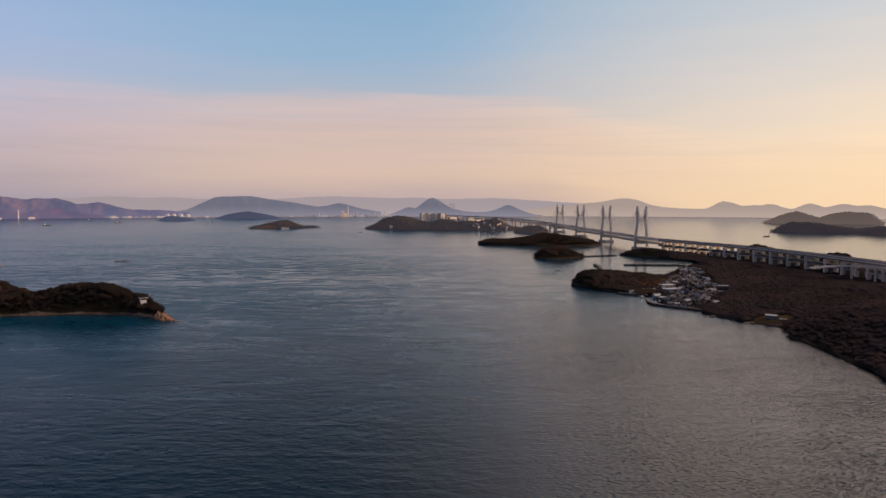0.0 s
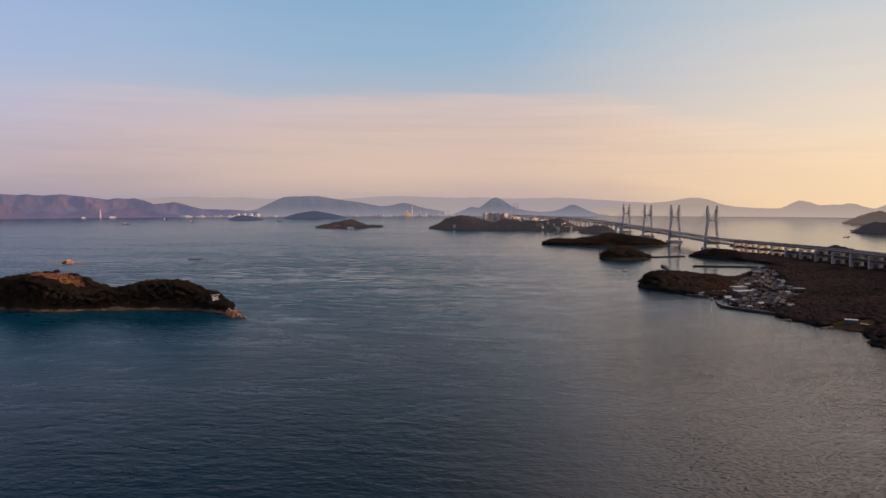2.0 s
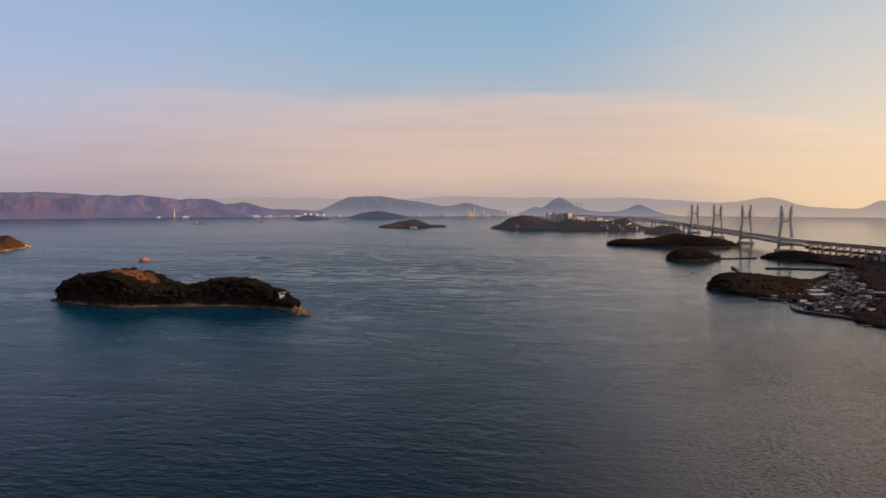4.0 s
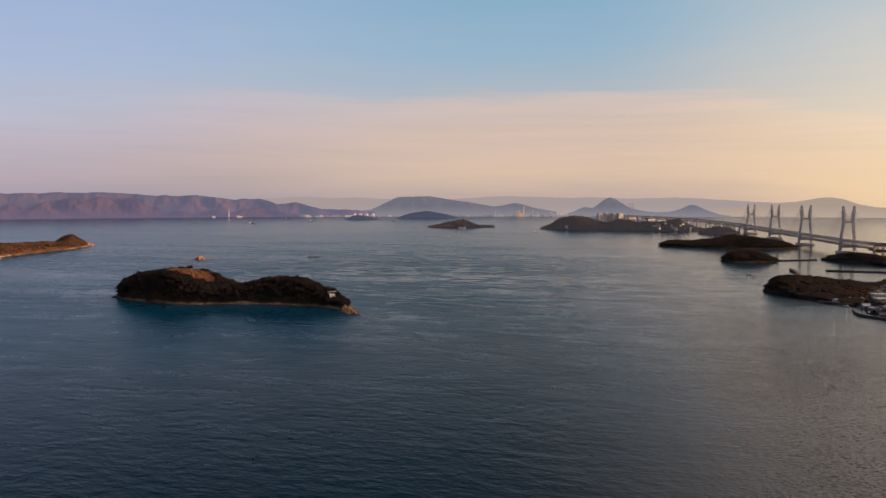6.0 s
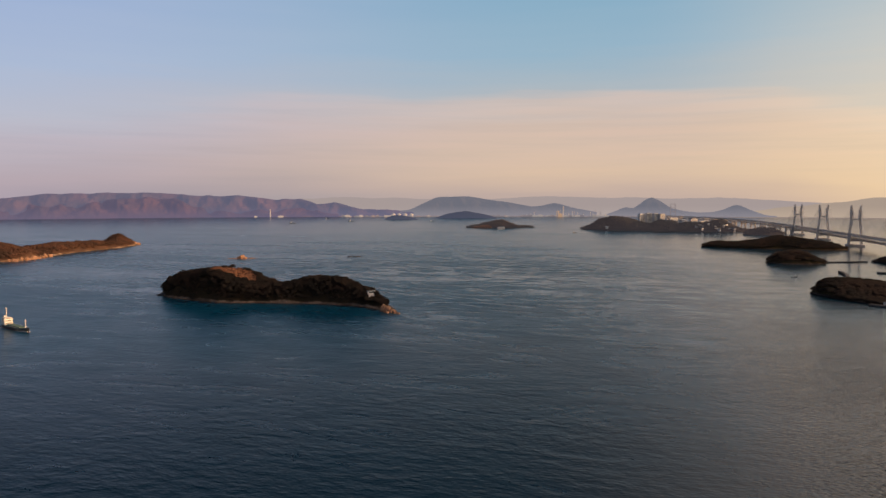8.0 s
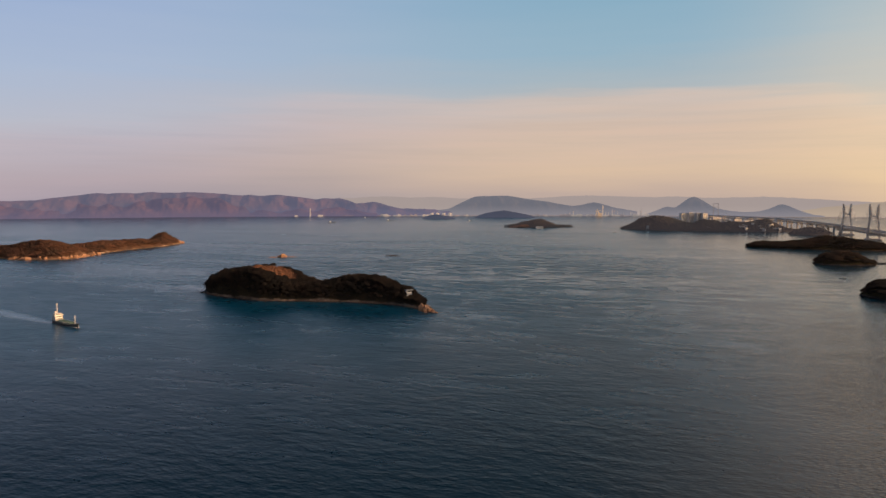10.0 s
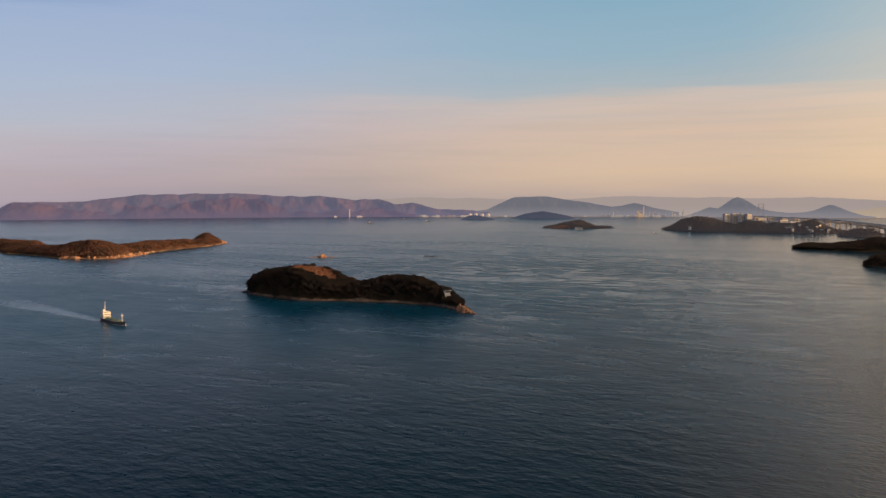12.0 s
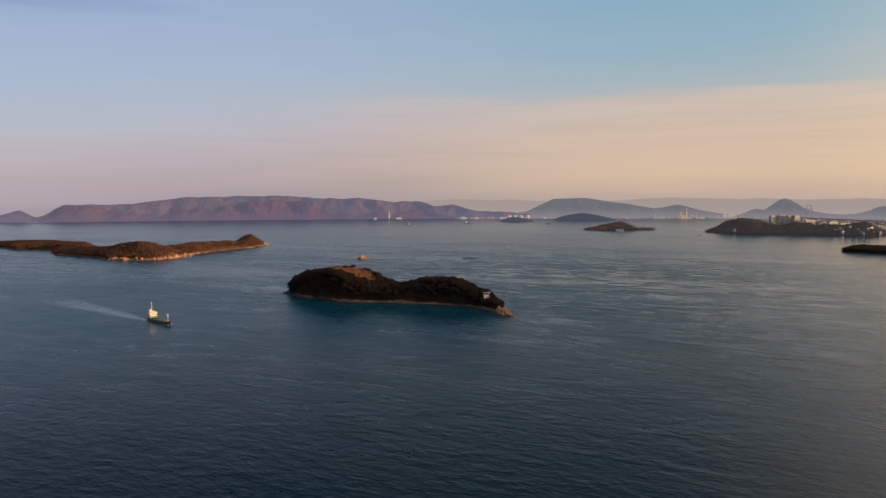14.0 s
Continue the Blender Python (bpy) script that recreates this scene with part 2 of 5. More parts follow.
SEA = surface("sea_water", sea_surface)
WOOD = foliage("woodland", (0.026, 0.023, 0.02), (0.037, 0.031, 0.025), (0.056, 0.038, 0.028), 0.85)
# dry scrub with the low sun's red put into its colour
SCRUB = foliage("sun_reddened_scrub", (0.1, 0.05, 0.032), (0.17, 0.08, 0.046), (0.14, 0.074, 0.048), 0.3)
# woodland copy for the hillside, with shade put into its cooler tone
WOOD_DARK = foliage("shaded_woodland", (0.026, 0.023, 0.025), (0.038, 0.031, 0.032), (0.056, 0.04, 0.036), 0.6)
WOOD_BROWN = foliage("brown_woodland", (0.045, 0.03, 0.022), (0.06, 0.036, 0.027), (0.115, 0.056, 0.036), 0.25)
# air haze on the farther woods, mixed in as emission
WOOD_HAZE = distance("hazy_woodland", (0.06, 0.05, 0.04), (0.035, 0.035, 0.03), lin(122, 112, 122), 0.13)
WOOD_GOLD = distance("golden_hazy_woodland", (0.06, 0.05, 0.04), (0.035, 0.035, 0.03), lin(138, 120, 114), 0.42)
BARK = plain("bark", (0.09, 0.065, 0.045), scale=2.0, rough=0.95)
ISLE = earth("island_ground", (0.075, 0.055, 0.028), (0.05, 0.04, 0.024), (0.13, 0.1, 0.08), 2.0)
GRASSY = earth("dry_grass_ground", (0.1, 0.055, 0.036), (0.065, 0.04, 0.03), (0.34, 0.22, 0.14), 2.4)
# near island's grass and soil, darkened to carry the island's shade
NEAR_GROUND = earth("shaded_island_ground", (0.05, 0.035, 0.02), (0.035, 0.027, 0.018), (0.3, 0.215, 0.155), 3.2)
TOWN_GROUND = earth("village_ground", (0.12, 0.11, 0.10), (0.07, 0.065, 0.06), (0.2, 0.18, 0.16), 2.0)
STEEL = plain("grey_bridge_steel", (0.68, 0.63, 0.58), (0.56, 0.52, 0.48), 0.1, 0.7, shine=0.2)
CONCRETE = plain("pale_concrete", (0.7, 0.63, 0.57), (0.52, 0.465, 0.42), 0.15, 0.9, shine=0.2)
EDGE = plain("weathered_deck_edge", (0.24, 0.21, 0.195), (0.16, 0.14, 0.13), 0.15, 0.9, shine=0.2)
SEAWALL = plain("stained_concrete", (0.085, 0.075, 0.07), (0.05, 0.045, 0.042), 0.2, 0.9)
ASPHALT = plain("asphalt", (0.06, 0.06, 0.062), (0.045, 0.045, 0.047), 0.2, 0.9)
# haze is painted into these backdrops as emission; RANGE also carries sunlit red
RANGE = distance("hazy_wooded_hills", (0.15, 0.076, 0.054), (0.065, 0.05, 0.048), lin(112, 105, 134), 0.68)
RANGE_BLUE = distance("violet_haze_hills", (0.17, 0.09, 0.07), (0.07, 0.055, 0.05), lin(114, 114, 144), 0.68)
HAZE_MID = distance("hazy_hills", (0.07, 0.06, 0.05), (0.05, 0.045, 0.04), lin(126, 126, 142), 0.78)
HAZE_FAR = distance("palest_haze_hills", (0.07, 0.06, 0.05), (0.05, 0.045, 0.04), lin(177, 162, 164), 0.92, (180, 165, 164))
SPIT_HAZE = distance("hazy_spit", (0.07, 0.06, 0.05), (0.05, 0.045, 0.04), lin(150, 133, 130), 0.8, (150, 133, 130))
HAZE_GOLD = distance("golden_haze_hills", (0.07, 0.06, 0.05), (0.05, 0.045, 0.04), lin(178, 159, 149), 0.95, (196, 174, 158))
# the islands' blue is haze, painted in as emission
ISLE_HAZE = distance("haze_blue_island", (0.05, 0.05, 0.045), (0.035, 0.04, 0.035), lin(84, 88, 112), 0.6)


# ---- mesh helpers ----
def mesh_of(name, verts, tris, material):
    """A mesh of triangles from arrays."""
    verts, tris = np.asarray(verts, np.float32), np.asarray(tris, np.int32)
    m = bpy.data.meshes.new(name)
    m.vertices.add(len(verts))
    m.vertices.foreach_set("co", verts.ravel())
    m.loops.add(tris.size)
    m.loops.foreach_set("vertex_index", tris.ravel())
    m.polygons.add(len(tris))
    m.polygons.foreach_set("loop_start", np.arange(0, tris.size, 3, dtype=np.int32))
    m.polygons.foreach_set("loop_total", np.full(len(tris), 3, np.int32))
    m.update(calc_edges=True)
    m.materials.append(material)
    return m


def part(name, bm, material, parent=None, label=""):
    """Links a bmesh as one mesh object, under a thing or a part."""
    m = bpy.data.meshes.new(name)
    bm.to_mesh(m)
    bm.free()
    m.materials.append(material)
    ob = new(name, m)
    if parent is not None:
        ob.parent = parent
    return tagged(ob, label)


def box(bm, a, b, bevel=0.0):
    """A box between two corners."""
    r = bmesh.ops.create_cube(bm, size=1.0)
    size = [abs(q - p) for p, q in zip(a, b)]
    mid = [(p + q) / 2 for p, q in zip(a, b)]
    for v in r["verts"]:
        v.co = Vector([c * s + o for c, s, o in zip(v.co, size, mid)])
    if bevel:
        es = {e for v in r["verts"] for e in v.link_edges}
        bmesh.ops.bevel(bm, geom=list(es), offset=bevel, segments=1, affect="EDGES")


def beam(bm, p, q, w, h=None, w2=None):
    """A square bar from p to q, tapering to w2."""
    p, q, h = Vector(p), Vector(q), h or w
    w2 = w2 or w
    axis = (q - p).normalized()
    side = axis.cross(Vector((0, 0, 1)))
    side = side.normalized() if side.length > 1e-4 else Vector((1, 0, 0))
    up = side.cross(axis)
    vs = []
    for c, k in ((p, 1.0), (q, w2 / w)):
        for i, j in ((-1, -1), (1, -1), (1, 1), (-1, 1)):
            vs.append(bm.verts.new(c + side * (i * w * k / 2) + up * (j * h * k / 2)))
    for f in ((0, 1, 5, 4), (1, 2, 6, 5), (2, 3, 7, 6), (3, 0, 4, 7), (3, 2, 1, 0), (4, 5, 6, 7)):
        bm.faces.new([vs[i] for i in f])


def drum(bm, p, r1, r2, h, n=12):
    m = Matrix.Translation((p[0], p[1], p[2] + h / 2))
    bmesh.ops.create_cone(bm, cap_ends=True, segments=n, radius1=r1, radius2=r2, depth=h, matrix=m)


GRID = np.random.RandomState(7).rand(256, 256)


def soft_noise(x, y, scale, octaves=4):
    """Value noise, about -1 to 1."""
    out, amp, total = 0.0, 1.0, 0.0
    for k in range(octaves):
        u, v = np.asarray(x) / scale + 17.3 * k, np.asarray(y) / scale + 9.1 * k
        i, j = np.floor(u).astype(int), np.floor(v).astype(int)
        f, g = u - i, v - j
        f, g = f * f * (3 - 2 * f), g * g * (3 - 2 * g)
        a, b = GRID[i % 256, j % 256], GRID[(i + 1) % 256, j % 256]
        c, d = GRID[i % 256, (j + 1) % 256], GRID[(i + 1) % 256, (j + 1) % 256]
        out = out + amp * (2 * ((a * (1 - f) + b * f) * (1 - g) + (c * (1 - f) + d * f) * g) - 1)
        total += amp
        amp, scale = amp * 0.5, scale * 0.5
    return out / total


def inside_by(x, y, poly):
    """Signed distance to a closed outline, positive inside."""
    best, odd = np.full(np.shape(x), 1e9), np.zeros(np.shape(x), bool)
    for (ax, ay), (bx, by) in zip(poly, poly[1:] + poly[:1]):
        ex, ey = bx - ax, by - ay
        t = np.clip(((x - ax) * ex + (y - ay) * ey) / (ex * ex + ey * ey + 1e-9), 0, 1)
        best = np.minimum(best, np.hypot(x - ax - t * ex, y - ay - t * ey))
        cross = ((ay > y) != (by > y)) & (x < ex * (y - ay) / (ey + 1e-12) + ax)
        odd ^= cross
    return np.where(odd, best, -best)


class Land:
    """A piece of land in the sea: an outline, and how high the ground lies inside it."""

    def __init__(self, poly, rise, cell, ragged=6.0, ragged_scale=40.0, hills=(), profile=None, axis=None, rough=2.0, shore=1.2):
        self.poly, self.rise, self.cell, self.hills = [tuple(p) for p in poly], rise, cell, hills
        self.ragged, self.ragged_scale, self.profile, self.axis = ragged, ragged_scale, profile, axis
        self.rough, self.shore = rough, shore

    def at(self, x, y):
        x, y = np.asarray(x, float), np.asarray(y, float)
        sd = inside_by(x, y, self.poly) + self.ragged * soft_noise(x, y, self.ragged_scale)
        if self.profile:
            (ax, ay), (bx, by) = self.axis
            s = ((x - ax) * (bx - ax) + (y - ay) * (by - ay)) / ((bx - ax) ** 2 + (by - ay) ** 2)
            ps, ph = zip(*self.profile)
            h = np.interp(s, ps, ph)
        else:
            h = np.full(x.shape, 0.0)
        for hx, hy, hz, rx, ry in self.hills:
            h = h + hz * np.exp(-(((x - hx) / rx) ** 2 + ((y - hy) / ry) ** 2))
        h = h * (1 + 0.12 * soft_noise(x, y, self.rise * 2.0, 3))
        k = np.clip(sd / self.rise, 0, 1)
        k = 1 - (1 - k) ** 1.7
        z = np.where(sd > 0, np.minimum(self.shore, sd * 0.6) + h * k + self.rough * 0.5 * k * soft_noise(x, y, self.rise * 0.5, 3), np.maximum(sd * 0.5, -4))
        return z, sd

    def build(self, name, label, category, material):
        xs, ys = [p[0] for p in self.poly], [p[1] for p in self.poly]
        pad = 12 + self.ragged
        gx = np.arange(min(xs) - pad, max(xs) + pad, self.cell)
        gy = np.arange(min(ys) - pad, max(ys) + pad, self.cell)
        x, y = np.meshgrid(gx, gy)
        z, sd = self.at(x, y)
        nx = len(gx)
        keep = sd > -max(9, self.cell * 1.5)
        i, j = np.meshgrid(np.arange(len(gx) - 1), np.arange(len(gy) - 1))
        a = (j * nx + i).ravel()
        k = keep.ravel()
        ok = k[a] | k[a + 1] | k[a + nx] | k[a + nx + 1]
        a = a[ok]
        tris = np.concatenate([np.stack([a, a + 1, a + nx + 1], 1), np.stack([a, a + nx + 1, a + nx], 1)])
        used, inv = np.unique(tris.ravel(), return_inverse=True)
        verts = np.stack([x.ravel(), y.ravel(), z.ravel()], 1)[used]
        m = mesh_of(name, verts, inv.reshape(-1, 3), material)
        m.polygons.foreach_set("use_smooth", np.ones(len(m.polygons), bool))
        ob = new(name, m)
        return tagged(ob, label, category, kind="structure")

    def scatter(self, spacing, rng, low=2.0, edge=2.0, keep=None):
        """Places for trees, with their ground heights."""
        xs, ys = [p[0] for p in self.poly], [p[1] for p in self.poly]
        gx, gy = np.meshgrid(np.arange(min(xs), max(xs), spacing), np.arange(min(ys), max(ys), spacing))
        x = gx.ravel() + rng.uniform(-0.45, 0.45, gx.size) * spacing
        y = gy.ravel() + rng.uniform(-0.45, 0.45, gx.size) * spacing
        z, sd = self.at(x, y)
        ok = (sd > edge) & (z > low)
        if keep is not None:
            ok &= keep(x, y, z)
        return np.stack([x, y, z], 1)[ok]


def long_island(a, b, half, profile, cell, bulge=0.5, **more):
    """An island drawn out from a to b, with the heights of its skyline."""
    (ax, ay), (bx, by) = a, b
    ux, uy = bx - ax, by - ay
    length = math.hypot(ux, uy)
    nx, ny = -uy / length, ux / length
    pts = []
    for side in (1, -1):
        for k in range(13):
            s = k / 12 if side > 0 else 1 - k / 12
            w = half * max(0.04, (1 - abs(2 * s - 1) ** 2.6)) ** bulge
            pts.append((ax + ux * s + nx * w * side, ay + uy * s + ny * w * side))
    return Land(pts, more.pop("rise", half * 0.6), cell, profile=profile, axis=(a, b), **more)


def crown_template(seed, tufts, core=1):
    """A tree crown one metre across: lumps of leafage, with loose sprays round them."""
    rng = np.random.RandomState(seed)
    bm = bmesh.new()
    for c, r in [((0, 0, 0.42), 0.36)] + [((rng.uniform(-0.26, 0.26), rng.uniform(-0.26, 0.26), rng.uniform(0.3, 0.72)), rng.uniform(0.16, 0.26)) for _ in range(2 + 2 * core)]:
        made = bmesh.ops.create_icosphere(bm, subdivisions=1, radius=r, matrix=Matrix.Translation(c))
        for v in made["verts"]:
            d = v.co - Vector(c)
            v.co = Vector(c) + d * rng.uniform(0.72, 1.25)
    bm.verts.ensure_lookup_table()
    vs = [tuple(v.co) for v in bm.verts]
    bm.verts.index_update()
    fs = [tuple(v.index for v in f.verts) for f in bm.faces]
    bm.free()
    for _ in range(tufts):
        d = rng.normal(size=3)
        d[2] = abs(d[2]) * 0.9 - 0.25
        d /= np.linalg.norm(d)
        c = np.array([0, 0, 0.45]) + d * rng.uniform(0.34, 0.5) * np.array([1, 1, 0.95])
        u, v = rng.normal(size=3), rng.normal(size=3)
        s = rng.uniform(0.07, 0.14)
        k = len(vs)
        vs += [tuple(c + s * u / np.linalg.norm(u)), tuple(c + s * v / np.linalg.norm(v)), tuple(c - s * (u + v) / np.linalg.norm(u + v))]
        fs.append((k, k + 1, k + 2))
    return np.array(vs), np.array(fs)


FULL = [crown_template(k, 70) for k in range(5)]
LIGHT = [crown_template(20 + k, 16, 0) for k in range(5)]


def dome_template(seed, sprays):
    """A rounded crown one metre across, seen from above: an uneven dome with a few sprays."""
    rng = np.random.RandomState(seed)
    bm = bmesh.new()
    bmesh.ops.create_icosphere(bm, subdivisions=2, radius=0.5)
    bmesh.ops.delete(bm, geom=[v for v in bm.verts if v.co.z < 0.0], context="VERTS")
    for v in bm.verts:
        f = 1 + 0.34 * noise.noise(v.co * 3.1 + Vector((seed, 0, 0))) + 0.2 * noise.noise(v.co * 7 + Vector((0, seed, 0)))
        v.co = Vector((v.co.x * f, v.co.y * f, 0.35 + v.co.z * f))
    bm.verts.index_update()
    vs = [tuple(v.co) for v in bm.verts]
    fs = [tuple(v.index for v in f.verts) for f in bm.faces]
    bm.free()
    for _ in range(sprays):
        d = rng.normal(size=3)
        d[2] = abs(d[2])
        d /= np.linalg.norm(d)
        c = np.array([0, 0, 0.35]) + d * 0.5
        u, v = rng.normal(size=3), rng.normal(size=3)
        size = rng.uniform(0.07, 0.15)
        k = len(vs)
        vs += [tuple(c + size * u / np.linalg.norm(u)), tuple(c + size * v / np.linalg.norm(v)), tuple(c - size * (u + v) / np.linalg.norm(u + v))]
        fs.append((k, k + 1, k + 2))
    return np.array(vs), np.array(fs)


LEAFY = [dome_template(80 + k, 80) for k in range(6)]
DOME = [dome_template(60 + k, 14) for k in range(6)]


def woods(name, spots, sizes, templates, label, seed, material=None, flat=1.0):
    """A wood of many crowns in one mesh."""
    rng = np.random.RandomState(seed)
    verts, tris, base = [], [], 0
    for k, (vs, fs) in enumerate(templates):
        pick = np.arange(len(spots)) % len(templates) == k
        p = spots[pick]
        if not len(p):
            continue
        w = rng.uniform(sizes[0], sizes[1], len(p))
        w = w * (1 + 0.4 * soft_noise(p[:, 0], p[:, 1], 34, 2))
        tall = rng.uniform(0.75, 1.2, len(p)) * w * flat
        a = rng.uniform(0, 2 * math.pi, len(p))
        c, s = np.cos(a)[:, None], np.sin(a)[:, None]
        x = (vs[None, :, 0] * c - vs[None, :, 1] * s) * w[:, None] + p[:, 0:1]
        y = (vs[None, :, 0] * s + vs[None, :, 1] * c) * w[:, None] + p[:, 1:2]
        z = vs[None, :, 2] * tall[:, None] + p[:, 2:3]
        verts.append(np.stack([x, y, z], 2).reshape(-1, 3))
        tris.append((fs[None] + (base + np.arange(len(p))[:, None, None] * len(vs))).reshape(-1, 3))
        base += len(p) * len(vs)
    m = mesh_of(name, np.concatenate(verts), np.concatenate(tris), material or WOOD)
    m.polygons.foreach_set("use_smooth", np.ones(len(m.polygons), bool))
    return tagged(new(name, m), label, "trees", kind="stuff")


RNG = np.random.RandomState(11)

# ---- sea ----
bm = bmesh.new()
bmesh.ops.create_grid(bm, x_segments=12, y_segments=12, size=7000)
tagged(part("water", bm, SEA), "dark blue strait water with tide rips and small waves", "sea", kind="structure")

# ---- far mountains ----
def mountain(name, ridge, r, depth, material, label, jag=5.0, seed=0.0, foot=-3.0):
    """A range of hills along the horizon: (bearing, height) of the skyline at distance r, falling towards the sea."""
    az = [p[0] for p in ridge]
    hs = [p[1] for p in ridge]
    cols, rows_ = max(24, int((az[-1] - az[0]) * 14)), 26
    a = np.linspace(az[0], az[-1], cols)
    top = np.interp(a, az, hs)
    k = np.ones(9) / 9
    pad = np.pad(top, 4, mode="edge")
    top = 0.5 * np.convolve(pad, k, "valid") + 0.5 * top
    verts = []
    for j in range(rows_):
        f = j / (rows_ - 1)
        rad = np.radians(a)
        fold = soft_noise(a * 60 + seed * 100, np.full(cols, f * 90), 55, 4)
        spur = 0.8 - 2.2 * np.abs(soft_noise(a * 60 + seed * 100 + f * 40, np.full(cols, f * 50 + seed), 190, 3))
        d = r - depth * (1 - f) - depth * (0.3 * np.maximum(fold, -0.6) + 0.4 * spur) * (f * (1 - f) * 4)
        x, y = d * np.sin(rad), d * np.cos(rad)
        h = top * (d / r) * np.clip(f ** 0.8 + (0.2 * fold + 0.22 * spur) * f * (1 - f) * 4, 0, 1.0) + jag * fold * f + (foot if j == 0 else 0)
        verts.append(np.stack([x, y, h], 1))
    back = verts[-1].copy()
    back[:, 0] *= 1.001
    back[:, 1] *= 1.001
    back[:, 2] = foot
    verts.append(back)
    v = np.concatenate(verts)
    i, j = np.meshgrid(np.arange(cols - 1), np.arange(rows_))
    q = (j * cols + i).ravel()
    tris = np.concatenate([np.stack([q, q + 1, q + cols + 1], 1), np.stack([q, q + cols + 1, q + cols], 1)])
    m = mesh_of(name, v, tris, material)
    m.polygons.foreach_set("use_smooth", np.ones(len(m.polygons), bool))
    return tagged(new(name, m), label, "mountain", kind="structure")


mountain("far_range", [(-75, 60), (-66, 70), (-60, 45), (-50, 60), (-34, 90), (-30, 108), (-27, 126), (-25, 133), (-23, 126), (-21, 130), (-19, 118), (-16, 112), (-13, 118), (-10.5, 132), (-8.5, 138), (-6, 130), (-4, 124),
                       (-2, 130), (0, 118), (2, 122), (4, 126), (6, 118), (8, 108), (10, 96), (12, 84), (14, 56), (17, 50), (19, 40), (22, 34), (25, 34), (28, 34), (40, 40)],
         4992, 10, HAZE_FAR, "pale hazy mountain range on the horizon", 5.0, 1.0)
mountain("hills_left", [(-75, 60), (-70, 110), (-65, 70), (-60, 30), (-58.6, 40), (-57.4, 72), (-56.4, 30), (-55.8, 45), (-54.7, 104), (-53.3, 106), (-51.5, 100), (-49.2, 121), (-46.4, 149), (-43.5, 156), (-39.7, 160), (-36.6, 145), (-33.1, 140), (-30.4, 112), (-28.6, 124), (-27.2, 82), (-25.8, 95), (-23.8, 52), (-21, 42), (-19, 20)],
         4962, 90, RANGE_BLUE, "mountain range across the strait in painted blue-violet haze", 8.0, 2.0)
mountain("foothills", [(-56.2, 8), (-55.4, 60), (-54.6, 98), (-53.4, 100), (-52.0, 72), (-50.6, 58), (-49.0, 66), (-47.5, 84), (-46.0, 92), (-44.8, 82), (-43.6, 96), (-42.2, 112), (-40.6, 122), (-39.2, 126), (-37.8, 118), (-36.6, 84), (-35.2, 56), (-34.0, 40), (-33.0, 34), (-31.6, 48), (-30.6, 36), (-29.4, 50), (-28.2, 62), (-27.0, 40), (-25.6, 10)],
         4925, 130, RANGE, "wooded foothills along the far shore, low sun's red put into their colour", 14.0, 8.0)
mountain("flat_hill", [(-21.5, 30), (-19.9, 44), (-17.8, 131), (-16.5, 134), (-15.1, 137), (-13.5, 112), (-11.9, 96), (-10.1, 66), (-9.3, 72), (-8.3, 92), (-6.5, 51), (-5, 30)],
         4960, 90, HAZE_MID, "flat-topped mountain behind the port in painted blue-grey haze", 4.0, 3.0)
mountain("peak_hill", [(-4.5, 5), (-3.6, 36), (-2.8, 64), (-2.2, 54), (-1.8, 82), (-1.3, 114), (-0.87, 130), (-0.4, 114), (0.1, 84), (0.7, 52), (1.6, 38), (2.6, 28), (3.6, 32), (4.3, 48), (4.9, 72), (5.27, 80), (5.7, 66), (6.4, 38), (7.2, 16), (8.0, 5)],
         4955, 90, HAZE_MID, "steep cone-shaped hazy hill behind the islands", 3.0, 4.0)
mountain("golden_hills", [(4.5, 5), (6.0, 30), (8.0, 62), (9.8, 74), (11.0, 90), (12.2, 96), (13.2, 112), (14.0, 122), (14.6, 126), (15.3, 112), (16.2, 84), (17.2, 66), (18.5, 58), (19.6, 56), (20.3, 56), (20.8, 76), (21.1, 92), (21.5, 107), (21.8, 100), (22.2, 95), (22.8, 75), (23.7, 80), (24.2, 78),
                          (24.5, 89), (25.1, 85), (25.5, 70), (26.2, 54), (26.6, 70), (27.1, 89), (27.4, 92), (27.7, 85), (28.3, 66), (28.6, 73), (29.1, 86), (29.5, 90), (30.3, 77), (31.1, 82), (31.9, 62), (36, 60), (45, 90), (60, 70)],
         4978, 20, HAZE_GOLD, "pale mountains in painted golden haze under the bright sky", 3.0, 5.0)

# ---- islands ----
near = Land([(-539, 664), (-526, 652), (-502, 643), (-470, 632), (-436, 626), (-405, 633), (-364, 643), (-332, 647), (-299, 646), (-270, 634), (-254, 624), (-245, 618),
             (-242, 626), (-254, 650), (-280, 670), (-330, 680), (-380, 688), (-430, 695), (-480, 702), (-528, 703), (-542, 685)],
            10, 2.0, ragged=3.5, ragged_scale=22.0, shore=2.4, rough=3.0, axis=((-531, 668), (-251, 627)),
            profile=[(0, 13), (0.04, 16), (0.1, 19.5), (0.17, 22), (0.22, 27), (0.27, 26.5), (0.33, 22), (0.4, 14), (0.47, 9), (0.55, 12), (0.63, 17.5), (0.7, 20), (0.78, 19), (0.84, 13), (0.9, 9), (0.96, 4), (1, 1)])
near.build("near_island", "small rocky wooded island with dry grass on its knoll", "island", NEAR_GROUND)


def grassy_knoll(x, y, z):
    d = ((x + 447) / 33) ** 2 + ((y - 668) / 25) ** 2 + 0.6 * soft_noise(x, y, 14, 2)
    return (d > 1.0) & (np.hypot((x + 273) / 5, (y - 645) / 4.5) > 1.0)


